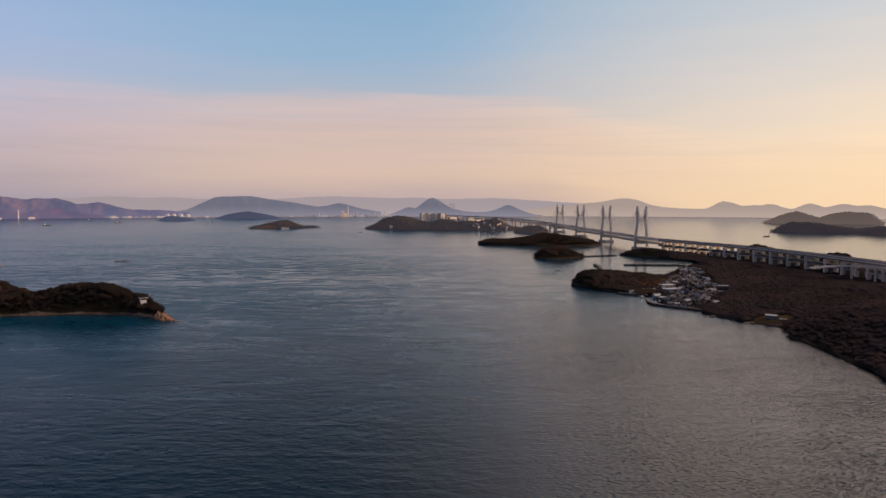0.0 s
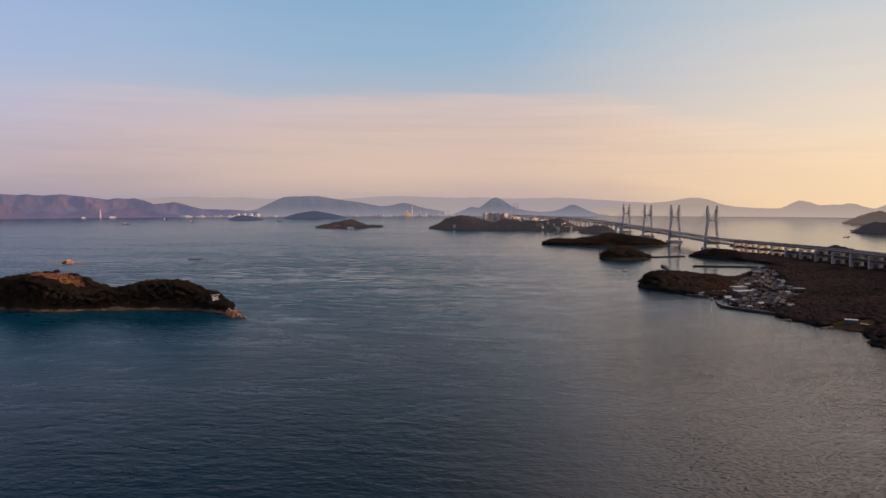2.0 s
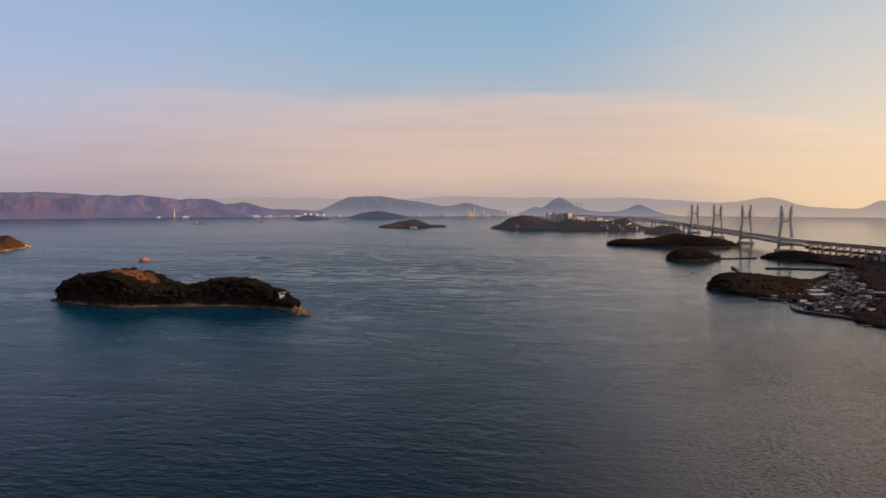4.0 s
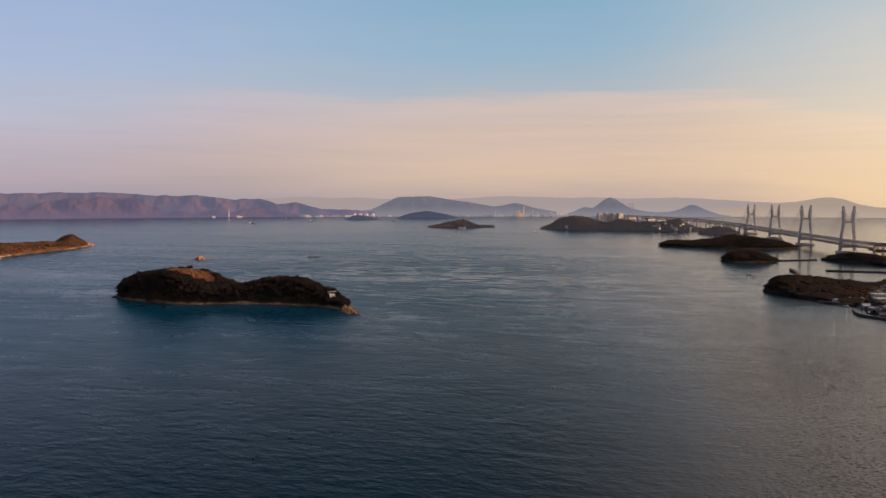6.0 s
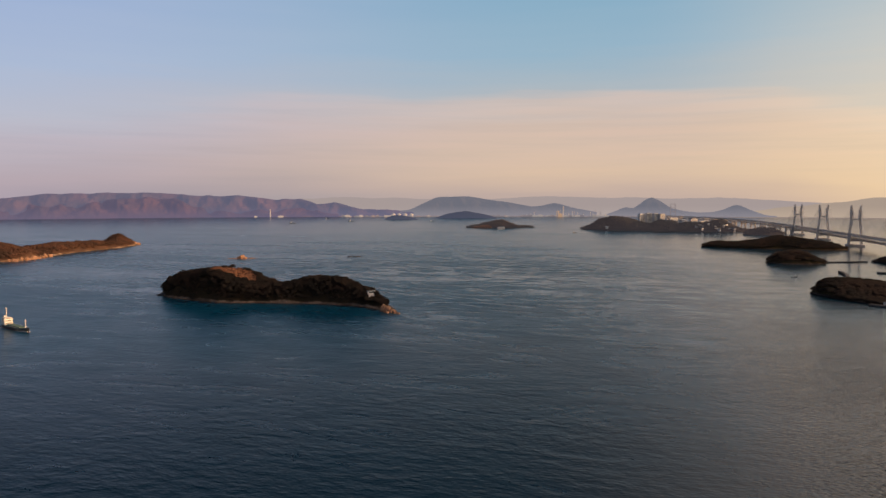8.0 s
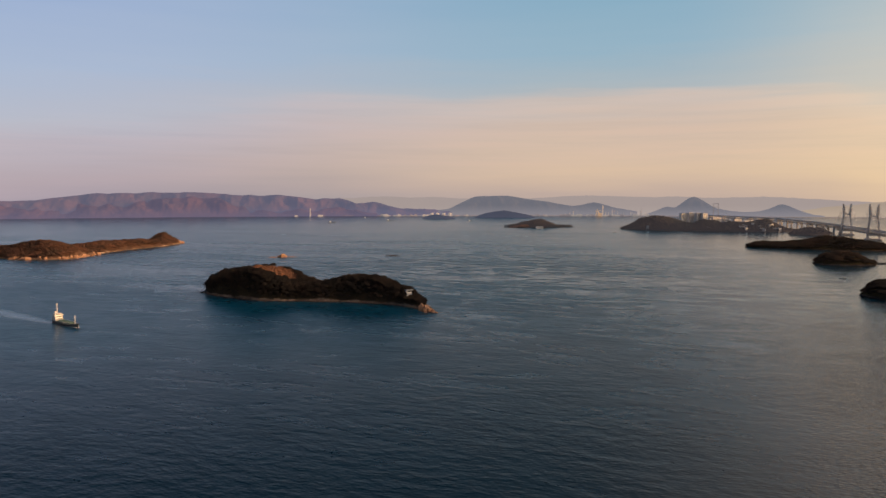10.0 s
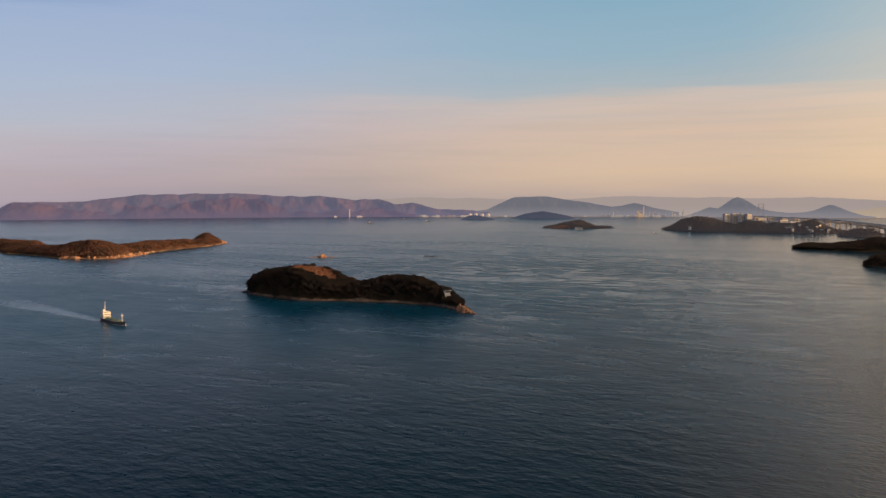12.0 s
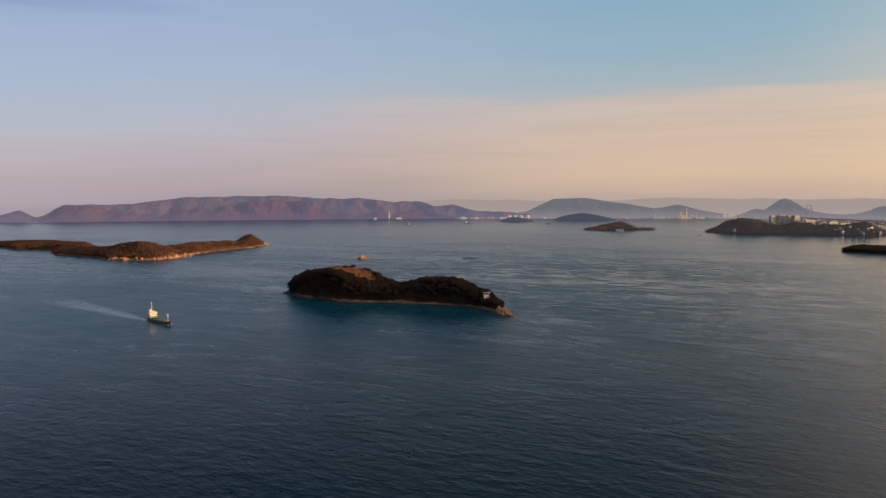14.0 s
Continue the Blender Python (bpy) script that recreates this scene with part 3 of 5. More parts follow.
def tree_kind(k, width):
    """One evergreen with trunk and crown."""
    tree = tagged(new("tree"), "dark evergreen tree on the slope of the small island", "tree", "trees on the small island")
    bm = bmesh.new()
    bmesh.ops.create_cone(bm, cap_ends=True, segments=6, radius1=0.28, radius2=0.1, depth=4.4, matrix=Matrix.Translation((0, 0, 1.6)))
    for a in range(3):
        beam(bm, (0, 0, 2.2), (1.4 * math.cos(a * 2.1 + k), 1.4 * math.sin(a * 2.1 + k), 4.0), 0.16, w2=0.06)
    part("trunk", bm, BARK, tree)
    vs, fs = FULL[k % 5]
    crown = new("crown", mesh_of("crown", vs * np.array([width, width, width * 0.95]) + np.array([0, 0, 0.6]), fs, WOOD))
    crown.parent = tree
    return tree


spots = near.scatter(2.5, RNG, 4.6, 2.0, grassy_knoll)
front = spots[:, 1] < 664
single = np.nonzero(front)[0][::5][:240]
rest = np.setdiff1d(np.arange(len(spots)), single)
woods("island_wood", spots[rest], (4.0, 6.8), LEAFY, "dense dark evergreen wood on the small island", 1, flat=0.95)
scrub = near.scatter(1.9, RNG, 1.5, 1.0, lambda x, y, z: ~grassy_knoll(x, y, z) & (x < -350))
woods("knoll_scrub", scrub, (2.0, 3.6), DOME, "dry scrub on the island's knoll, painted sunlit red", 2, SCRUB, 0.7)
strip = near.scatter(1.9, RNG, 4.0, 1.5, grassy_knoll)
woods("undergrowth", strip, (2.4, 4.0), DOME, "low dark undergrowth below the island's trees", 4, None, 0.9)
KINDS = [tree_kind(k, 5.6 + 0.4 * k) for k in range(5)]
for k, i in enumerate(single):
    x, y, z = spots[i]
    if k < 5:
        KINDS[k].matrix_basis = pose(x, y, z - 0.3)
    else:
        copy_thing(KINDS[k % 5], pose(x, y, z - 0.3, 0, 0, 67 * k))

ISLANDS = [
    # from, to, half width, skyline, cell, label
    ("rock_island", polar(7.2, 1310), polar(11.2, 1360), 34, [(0, 6), (0.2, 17), (0.45, 20), (0.62, 18), (0.8, 10), (1, 3)], 5, "small round wooded rock island"),
    ("bridge_island", polar(2.8, 1740), polar(12.6, 1745), 55, [(0, 8), (0.05, 14), (0.25, 13), (0.42, 18), (0.53, 24), (0.75, 20), (0.92, 14), (1, 5)], 7, "long low wooded island below the bridge"),
    ("channel_islet", polar(5.7, 2400), polar(8.6, 2440), 35, [(0, 3), (0.45, 20), (0.7, 18), (1, 3)], 8, "dark wooded islet beside the bridge piers"),
    ("town_island", polar(-6.3, 2710), polar(6.6, 2650), 125, [(0, 2), (0.06, 18), (0.12, 33), (0.2, 41), (0.27, 37), (0.32, 29), (0.37, 22), (0.43, 21), (0.48, 30), (0.54, 28), (0.58, 22), (0.64, 26), (0.7, 23), (0.76, 29), (0.82, 35), (0.86, 24), (0.92, 12), (1, 4)], 9, "wooded island with a town and a bridge abutment"),
    ("shrine_island", polar(-15.4, 2790), polar(-9.8, 2850), 50, [(0, 2), (0.2, 12), (0.4, 24), (0.52, 27), (0.65, 16), (0.75, 5), (1, 1)], 9, "low wooded island with a pale building on its shore"),
    ("right_far_island", polar(24.2, 3760), polar(31.95, 3800), 60, [(0, 4), (0.147, 31), (0.3, 46), (0.4, 34), (0.48, 23), (0.58, 36), (0.69, 45), (0.8, 45), (0.9, 42), (1, 9)], 12, "hazy wooded island on the bright water"),
    ("right_near_island", polar(24.7, 2720), polar(38, 2690), 45, [(0, 8), (0.05, 20), (0.114, 29), (0.19, 29), (0.27, 25), (0.35, 19), (0.44, 14), (0.51, 21), (0.6, 24), (1, 22)], 10, "low wooded island on the bright water"),
]
SHORES = {}
for k, (name, a, b, half, sky, cell, label) in enumerate(ISLANDS):
    SHORES[name] = land = long_island(a, b, half, [(u, max(1.0, h * 1.2 - 7)) for u, h in sky], cell, ragged=8, ragged_scale=60)
    # islands beyond 2300 m take a material with haze painted in
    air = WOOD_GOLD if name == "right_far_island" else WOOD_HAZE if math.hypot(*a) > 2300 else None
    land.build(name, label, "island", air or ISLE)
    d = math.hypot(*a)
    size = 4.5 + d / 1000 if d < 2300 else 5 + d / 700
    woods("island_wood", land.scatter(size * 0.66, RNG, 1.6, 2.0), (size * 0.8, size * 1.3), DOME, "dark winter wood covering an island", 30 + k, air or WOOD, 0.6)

for name, a, b, half, sky, label in (
        ("blue_island", polar(-17.9, 4380), polar(-12.8, 4360), 70, [(0, 3), (0.2, 24), (0.4, 38), (0.5, 43), (0.7, 30), (1, 5)], "dark wooded island before the port, blue haze painted in"),
        ("tank_island", polar(-22.0, 4060), polar(-19.2, 4050), 45, [(0, 5), (0.3, 24), (0.55, 20), (0.8, 12), (1, 3)], "small dark island before the oil tanks")):
    land = long_island(a, b, half, sky, 14, ragged=8, ragged_scale=80)
    land.build(name, label, "island", ISLE_HAZE)

# the long island with sunlit cliffs
west = Land([(-2050, 1190), (-1634, 1027), (-1560, 1057), (-1500, 1040), (-1462, 1000), (-1381, 962), (-1308, 955), (-1212, 935), (-1162, 914), (-1100, 936), (-1078, 963),
             (-1102, 1031), (-1131, 1104), (-1150, 1171), (-1158, 1250), (-1166, 1315), (-1200, 1400), (-1224, 1428), (-1262, 1458), (-1302, 1440), (-1312, 1370), (-1284, 1290),
             (-1258, 1220), (-1266, 1130), (-1310, 1085), (-1380, 1066), (-1440, 1100), (-1490, 1130), (-1560, 1150), (-1700, 1190), (-2050, 1330)],
            16, 5, ragged=7, ragged_scale=50, shore=2.0, hills=[(-1150, 992, 23, 62, 46), (-1230, 985, 10, 60, 40), (-1330, 1000, 12, 100, 45), (-1470, 1075, 11, 80, 45), (-1680, 1130, 12, 200, 80),
                                                               (-1186, 1140, 17, 45, 105), (-1205, 1270, 10, 44, 70), (-1262, 1404, 17, 24, 30), (-1240, 1386, 12, 26, 34), (-1214, 1340, 8, 30, 40)])
west.build("sunlit_island", "long island with sunlit ochre cliffs and a beach", "island", GRASSY)
woods("island_wood", west.scatter(4.0, RNG, 3.0, 3.0, lambda x, y, z: ((x < -1180) & (y < 1330)) | (inside_by(x, y, west.poly) > 6 + 4 * soft_noise(x, y, 18, 2))), (5, 9), DOME, "brown winter wood on the long island", 61, WOOD_BROWN, 0.45)

# ---- the land with the village ----
east = Land([(163, 890), (182, 842), (204, 800), (232, 775), (222, 712), (240, 690), (248, 644), (268, 606), (288, 590), (266, 545), (268, 505), (267, 440), (256, 400),
             (262, 330), (330, 240), (700, 200), (1300, 480), (1330, 1550), (1040, 1520), (980, 1250), (930, 1000), (900, 980), (700, 960), (720, 1050), (700, 1250), (640, 1385), (450, 1440), (360, 1400), (344, 1376), (392, 1330), (420, 1258),
             (440, 1180), (405, 1150), (356, 1066), (318, 1000), (270, 960), (190, 925)],
            14, 4, ragged=6, ragged_scale=35,
            hills=[(182, 886, 13, 44, 38), (245, 880, 10, 50, 44), (330, 500, 24, 50, 100), (400, 680, 12, 80, 70), (440, 800, 9, 90, 60), (390, 1345, 13, 40, 45),
                   # the two tall eastern hills stand unseen, added to block the low sun
                   (450, 1330, 5, 50, 60), (600, 520, 30, 120, 160), (960, 650, 108, 180, 220), (1160, 1200, 64, 110, 300), (586, 1298, 10, 32, 32), (622, 1112, 10, 26, 30), (572, 1290, 11, 34, 50), (612, 1150, 12, 34, 70), (632, 980, 12, 34, 70)])
east.build("village_land", "wooded land with a fishing village on its shore", "land", ISLE)


FIELDS = [[(322, 786), (352, 792), (376, 772), (352, 760), (326, 768)], [(356, 748), (384, 752), (410, 738), (384, 726), (360, 732)], [(430, 826), (470, 836), (474, 822), (436, 812)]]


def outside_village(x, y, z):
    v = inside_by(x, y, [(228, 770), (220, 705), (240, 684), (270, 697), (306, 770), (338, 880), (376, 1000), (398, 1104), (358, 1082), (328, 1000), (300, 940), (262, 850)])
    road = inside_by(x, y, [(440, 1425), (505, 1255), (538, 990), (540, 700), (590, 700), (590, 1000), (560, 1265), (490, 1435)])
    field = np.maximum(np.maximum(inside_by(x, y, FIELDS[0]), inside_by(x, y, FIELDS[1])), inside_by(x, y, FIELDS[2]))
    return (v < -2) & (road < 0) & (field < 1) & (np.hypot(x - 284, y - 604) > 15)


# where brown scrub imitates a patch of low sun
def sunny(x, y, z):
    return ((x - 246) / 15) ** 2 + ((y - 838) / 18) ** 2 + 0.7 * soft_noise(x, y, 15, 2) < 1


def seen_side(x, y, z):
    return outside_village(x, y, z) & (x < 540) & ((x >= 285) | (y <= 780)) & ((soft_noise(x, y, 70, 3) < 0.22) | (y < 640) | (x < 300))


def far_side(x, y, z):
    return outside_village(x, y, z) & (x >= 540)


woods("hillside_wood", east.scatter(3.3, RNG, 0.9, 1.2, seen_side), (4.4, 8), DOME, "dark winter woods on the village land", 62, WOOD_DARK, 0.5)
woods("headland_wood", east.scatter(3.2, RNG, 0.9, 1.2, lambda x, y, z: outside_village(x, y, z) & (x < 285) & (y > 780) & ~sunny(x, y, z)), (4.4, 7.5), DOME, "brown and dark wood on the headland", 66, WOOD, 0.6)
woods("headland_scrub", east.scatter(2.6, RNG, 2.0, 2.0, lambda x, y, z: sunny(x, y, z) & outside_village(x, y, z)), (2.4, 4.4), DOME, "brown scrub standing in for a sunlit patch on the headland's slope", 67, WOOD_BROWN, 0.7)
woods("hillside_wood", east.scatter(8, RNG, 0.9, 2.0, far_side), (9, 14), DOME, "dark winter woods east of the viaduct, over the added shade hills", 63, WOOD_DARK, 0.5)
woods("roadside_scrub", east.scatter(3.4, RNG, 0.5, 1.0, lambda x, y, z: (~outside_village(x, y, z) & (x > 425)) | ((soft_noise(x, y, 70, 3) >= 0.22) & (x > 300) & (y > 640) & (x < 540))), (2, 4), DOME, "low scrub below the viaduct", 64, WOOD_DARK, 0.6)

# ---- bridge and viaduct ----
def glide(points, step):
    """A smooth line through the points, resampled every few metres."""
    pts = [Vector(p) for p in points]
    pts = [2 * pts[0] - pts[1]] + pts + [2 * pts[-1] - pts[-2]]
    fine = []
    for a, b, c, d in zip(pts, pts[1:], pts[2:], pts[3:]):
        for k in range(24):
            t = k / 24
            fine.append(0.5 * ((2 * b) + (c - a) * t + (2 * a - 5 * b + 4 * c - d) * t * t + (3 * b - a - 3 * c + d) * t ** 3))
    fine.append(pts[-2])
    out, gone = [fine[0]], 0.0
    for a, b in zip(fine, fine[1:]):
        gone += (b - a).length
        if gone >= step:
            out.append(b)
            gone = 0.0
    return out


def sideways(line, i):
    d = line[min(i + 1, len(line) - 1)] - line[max(i - 1, 0)]
    return Vector((d.y, -d.x, 0)).normalized()


def ribbon(line, left, right, low, high):
    """A slab along a line, between two offsets to the side and two heights."""
    bm = bmesh.new()
    rows_ = []
    for i, p in enumerate(line):
        s = sideways(line, i)
        rows_.append([bm.verts.new(p + s * o + Vector((0, 0, h))) for o, h in ((left, low), (right, low), (right, high), (left, high))])
    for a, b in zip(rows_, rows_[1:]):
        for k in range(4):
            bm.faces.new((a[k], a[(k + 1) % 4], b[(k + 1) % 4], b[k]))
    bm.faces.new(rows_[0][::-1])
    bm.faces.new(rows_[-1])
    bmesh.ops.recalc_face_normals(bm, faces=bm.faces)
    return bm


def lattice(line, offset, low, high, every):
    """The truss on one side of a deck: chords, posts and diagonals."""
    bm = bmesh.new()
    at = [p + sideways(line, i) * offset for i, p in enumerate(line)][::every]
    for k, (a, b) in enumerate(zip(at, at[1:])):
        lo, hi = Vector((0, 0, low)), Vector((0, 0, high))
        beam(bm, a + lo, b + lo, 0.9)
        beam(bm, a + hi, b + hi, 0.9)
        beam(bm, a + lo, a + hi, 0.6)
        beam(bm, *((a + lo, b + hi) if k % 2 else (a + hi, b + lo)), 0.6)
    return bm


def deck(name, line, label, truss=True, low=-9.0):
    thing = tagged(new(name), label, "bridge")
    part("road_deck", ribbon(line, -9.9, 9.9, -1.6, 0.0), CONCRETE, thing)
    part("roadway", ribbon(line, -9.2, 9.2, 0.006, 0.08), ASPHALT, thing, "dark asphalt roadway")
    for side in (-1, 1):
        part("parapet", ribbon(line, side * 9.7 - 0.2, side * 9.7 + 0.2, 0.006, 1.3), STEEL if truss else EDGE, thing)
        if truss:
            part("truss", lattice(line, side * 9.4, low, -1.6, 1), STEEL, thing)
        else:
            part("girder", ribbon(line, side * 9.2 - 0.6, side * 9.2 + 0.6, -3.6, -1.604), EDGE, thing, "weathered brown-grey edge girder")
            part("rail_girder", ribbon(line, side * 8.4 - 0.6, side * 8.4 + 0.6, low - 3.4, low - 1.404), EDGE, thing)
    part("median_barrier", ribbon(line, -0.3, 0.3, 0.09, 1.0), CONCRETE, thing)
    part("rail_deck", ribbon(line, -9, 9, low - 1.4, low), SEAWALL, thing, "dark underside railway deck")
    return thing


TOWERS = [polar(15.64, 1621), polar(12.98, 1888), polar(10.98, 2160), polar(9.36, 2450)]
LINE = [(-100, 3570, 37), (0, 3500, 36), (175, 3335, 32), (289, 3129, 29), (366, 2782, 27), (*TOWERS[3], 26), (*TOWERS[2], 26), (*TOWERS[1], 26), (*TOWERS[0], 26),
        (457, 1460, 26), (490, 1355, 26), (524, 1250, 26), (549, 1122, 26), (563, 990, 26), (569, 906, 26), (567, 780, 26), (556, 640, 26), (530, 520, 25)]
path = glide(LINE, 6.0)
near_end = min(range(len(path)), key=lambda i: (path[i] - Vector((455, 1470, 26))).length)
far_end = min(range(len(path)), key=lambda i: (path[i] - Vector((372, 2720, 27))).length)
deck("bridge_deck", path[far_end:near_end + 1], "grey double-deck truss girder of the cable-stayed bridges", True, -9.0)
deck("viaduct_deck", path[near_end:], "pale concrete double-deck motorway viaduct", False, -10.5)
deck("approach_deck", path[:far_end + 1], "grey double-deck bridge approach across the far island", True, -9.0)


def bridge_tower(x, y, height, heading):
    """An H-shaped tower with its stays, standing on a footing."""
    tower = tagged(new("bridge_tower"), "grey steel H-shaped tower of a cable-stayed bridge", "bridge tower", "bridge towers")
    for side in (-1, 1):
        bm = bmesh.new()
        beam(bm, (side * 13.4, 0, 2), (side * 12.6, 0, 26), 5.2, 5.0, w2=4.8)
        beam(bm, (side * 12.6, 0, 26), (side * 8.2, 0, height * 0.67), 4.8, 4.8, w2=4.2)
        beam(bm, (side * 8.2, 0, height * 0.67), (side * 9.0, 0, height * 0.84), 4.6, 6.0, w2=4.6)
        beam(bm, (side * 9.0, 0, height * 0.84), (side * 10.2, 0, height), 4.6, 6.0, w2=2.2)
        part("leg", bm, STEEL, tower)
    for z, wide, deep in ((height * 0.665, 8.0, 4.0), (13, 11.6, 3.6)):
        bm = bmesh.new()
        box(bm, (-wide, -1.9, z - deep / 2), (wide, 1.9, z + deep / 2), 0.4)
        part("crossbeam", bm, STEEL, tower)
    bm = bmesh.new()
    box(bm, (-18, -12, -6), (18, 12, 4.5), 0.6)
    part("footing", bm, CONCRETE, tower, "pale concrete caisson footing")
    for side in (-1, 1):
        for way in (-1, 1):
            for k in range(9):
                bm = bmesh.new()
                beam(bm, (side * 9.4, 0, height - 3 - k * 2.6), (side * 9.6, way * (126 - k * 12), 26.5), 0.2)
                part("stay_cable", bm, STEEL, tower)
    tower.matrix_basis = pose(x, y, 0, 0, 0, heading)
    return tower


first = None
for k, (x, y) in enumerate(TOWERS):
    a, b = TOWERS[max(0, k - 1)], TOWERS[min(3, k + 1)]
    turn = math.degrees(math.atan2(-(b[0] - a[0]), b[1] - a[1]))
    if first is None:
        first = bridge_tower(x, y, 94.0, turn)
    else:
        copy_thing(first, pose(x, y, 0, 0, 0, turn))


def pier(drop, lift, wide):
    """A portal pier: two columns, a beam under each deck."""
    thing = tagged(new("pier"), "pale concrete portal pier under the double deck", "pier", "viaduct piers")
    for side in (-1, 1):
        bm = bmesh.new()
        box(bm, (side * wide - 2.6, -2.3, -drop), (side * wide + 2.6, 2.3, lift - 2.3), 0.3)
        part("column", bm, CONCRETE, thing)
    for z in (-2.0, lift - 3.6):
        bm = bmesh.new()
        box(bm, (-wide - 2.8, -2.45, z - 1.7), (wide + 2.8, 2.45, z + 1.2), 0.25)
        part("crossbeam", bm, CONCRETE, thing)
    return thing


model = None
far_tower = min(range(len(path)), key=lambda i: (path[i] - Vector((*TOWERS[3], 26))).length)
spots = list(range(near_end + 2, len(path), 4)) + list(range(4, far_end, 7)) + list(range(far_end + 3, far_tower - 6, 9))
for i in spots:
    p, s = path[i], sideways(path, i)
    turn = math.degrees(math.atan2(s.y, s.x))
    m = pose(p.x, p.y, p.z - 13.4, 0, 0, turn)
    if model is None:
        model = pier(26.0, 11.5, 8.0)
        model.matrix_basis = m
    else:
        copy_thing(model, m)

# curved slip road in front of the viaduct
ramp = glide([(488, 938, 16.2), (510, 946, 17.6), (532, 945, 19), (545, 925, 20.4), (549, 890, 22), (550, 840, 24), (549, 760, 25.8)], 6.0)
slip = tagged(new("slip_road"), "curved concrete slip road joining the viaduct", "road")
part("road_deck", ribbon(ramp, -4, 4, -1.0, 0), CONCRETE, slip)
part("roadway", ribbon(ramp, -3.4, 3.4, 0.006, 0.06), ASPHALT, slip, "dark asphalt roadway")
for side in (-1, 1):
    part("parapet", ribbon(ramp, side * 3.8 - 0.15, side * 3.8 + 0.15, 0.006, 1.1), CONCRETE, slip)
for p in ramp[9::6]:
    bm = bmesh.new()
    box(bm, (p.x - 1.2, p.y - 1.2, -2), (p.x + 1.2, p.y + 1.2, p.z - 1.4), 0.2)
    part("column", bm, CONCRETE, slip)

# ---- village ----
def ground_patch(name, outline, lift, material, label, category, cell=4.0, land=None):
    """A level surface laid over the land inside an outline."""
    xs, ys = [p[0] for p in outline], [p[1] for p in outline]
    x, y = np.meshgrid(np.arange(min(xs), max(xs) + cell, cell), np.arange(min(ys), max(ys) + cell, cell))
    z = (land or east).at(x, y)[0] + lift
    ok = ((inside_by(x, y, outline) > 0) & (z > 0.1)).ravel()
    nx = x.shape[1]
    a = (np.arange(x.shape[0] - 1)[:, None] * nx + np.arange(nx - 1)).ravel()
    a = a[ok[a] & ok[a + 1] & ok[a + nx] & ok[a + nx + 1]]
    tris = np.concatenate([np.stack([a, a + 1, a + nx + 1], 1), np.stack([a, a + nx + 1, a + nx], 1)])
    keep, inv = np.unique(tris.ravel(), return_inverse=True)
    verts = np.stack([x.ravel(), y.ravel(), z.ravel()], 1)[keep]
    return tagged(new(name, mesh_of(name, verts, inv.reshape(-1, 3), material)), label, category, kind="structure")


ROOFS = [plain("grey_roof_tile", (0.06, 0.06, 0.07), scale=0.8, rough=0.6, shine=0.15, per_piece=0.4), plain("blue_grey_roof_tile", (0.1, 0.14, 0.2), scale=0.8, rough=0.6, shine=0.15, per_piece=0.4),
         plain("brown_roof_tile", (0.05, 0.035, 0.03), scale=0.8, rough=0.7, shine=0.15, per_piece=0.4), plain("pale_metal_roof", (0.22, 0.25, 0.28), scale=0.5, rough=0.6, per_piece=0.5)]
WALLS = [plain("white_render", (0.32, 0.335, 0.37), scale=0.5, rough=0.9, per_piece=0.7, shine=0.1), plain("cream_render", (0.2, 0.18, 0.17), scale=0.5, rough=0.9, per_piece=0.6, shine=0.1),
         plain("weathered_boards", (0.2, 0.16, 0.13), scale=1.2, rough=0.9, per_piece=0.3)]
PANE = plain("dark_window_glass", (0.03, 0.035, 0.04), scale=0.5, rough=0.08, bump=0.0)


def house(wide, deep, tall, wall, roof, label):
    thing = tagged(new("house"), label, "house", "village houses")
    bm = bmesh.new()
    box(bm, (-wide / 2, -deep / 2, -2.5), (wide / 2, deep / 2, tall))
    for side in (-1, 1):
        a = [bm.verts.new((side * wide / 2, y, z)) for y, z in ((-deep / 2, tall), (deep / 2, tall), (0, tall + deep * 0.27))]
        bm.faces.new(a if side > 0 else a[::-1])
    part("wall", bm, wall, thing)
    bm = bmesh.new()
    w, d, rise = wide / 2 + 0.7, deep / 2 + 0.8, deep * 0.27
    drop = 0.8 * rise / (deep / 2)
    for side in (-1, 1):
        vs = [bm.verts.new((x, side * y, z)) for x, y, z in ((-w, d, tall - drop), (w, d, tall - drop), (w, 0, tall + rise + 0.05), (-w, 0, tall + rise + 0.05),
                                                           (-w, d, tall - drop + 0.35), (w, d, tall - drop + 0.35), (w, 0, tall + rise + 0.4), (-w, 0, tall + rise + 0.4))]
        for f in ((0, 1, 2, 3), (7, 6, 5, 4), (0, 4, 5, 1), (1, 5, 6, 2), (3, 2, 6, 7), (0, 3, 7, 4)):
            bm.faces.new([vs[i] for i in f])
    bmesh.ops.recalc_face_normals(bm, faces=bm.faces)
    part("roof", bm, roof, thing)
    for x in (-wide / 4, wide / 4):
        for side in (-1,):
            bm = bmesh.new()
            box(bm, (x - 0.7, side * deep / 2 - 0.06, 0.8), (x + 0.7, side * deep / 2 + 0.06, 1.9))
            part("window", bm, PANE, thing)
    bm = bmesh.new()
    box(bm, (-0.5, -deep / 2 - 0.05, 0), (0.5, -deep / 2 + 0.05, 2.1))
    part("door", bm, WALLS[2], thing)
    return thing


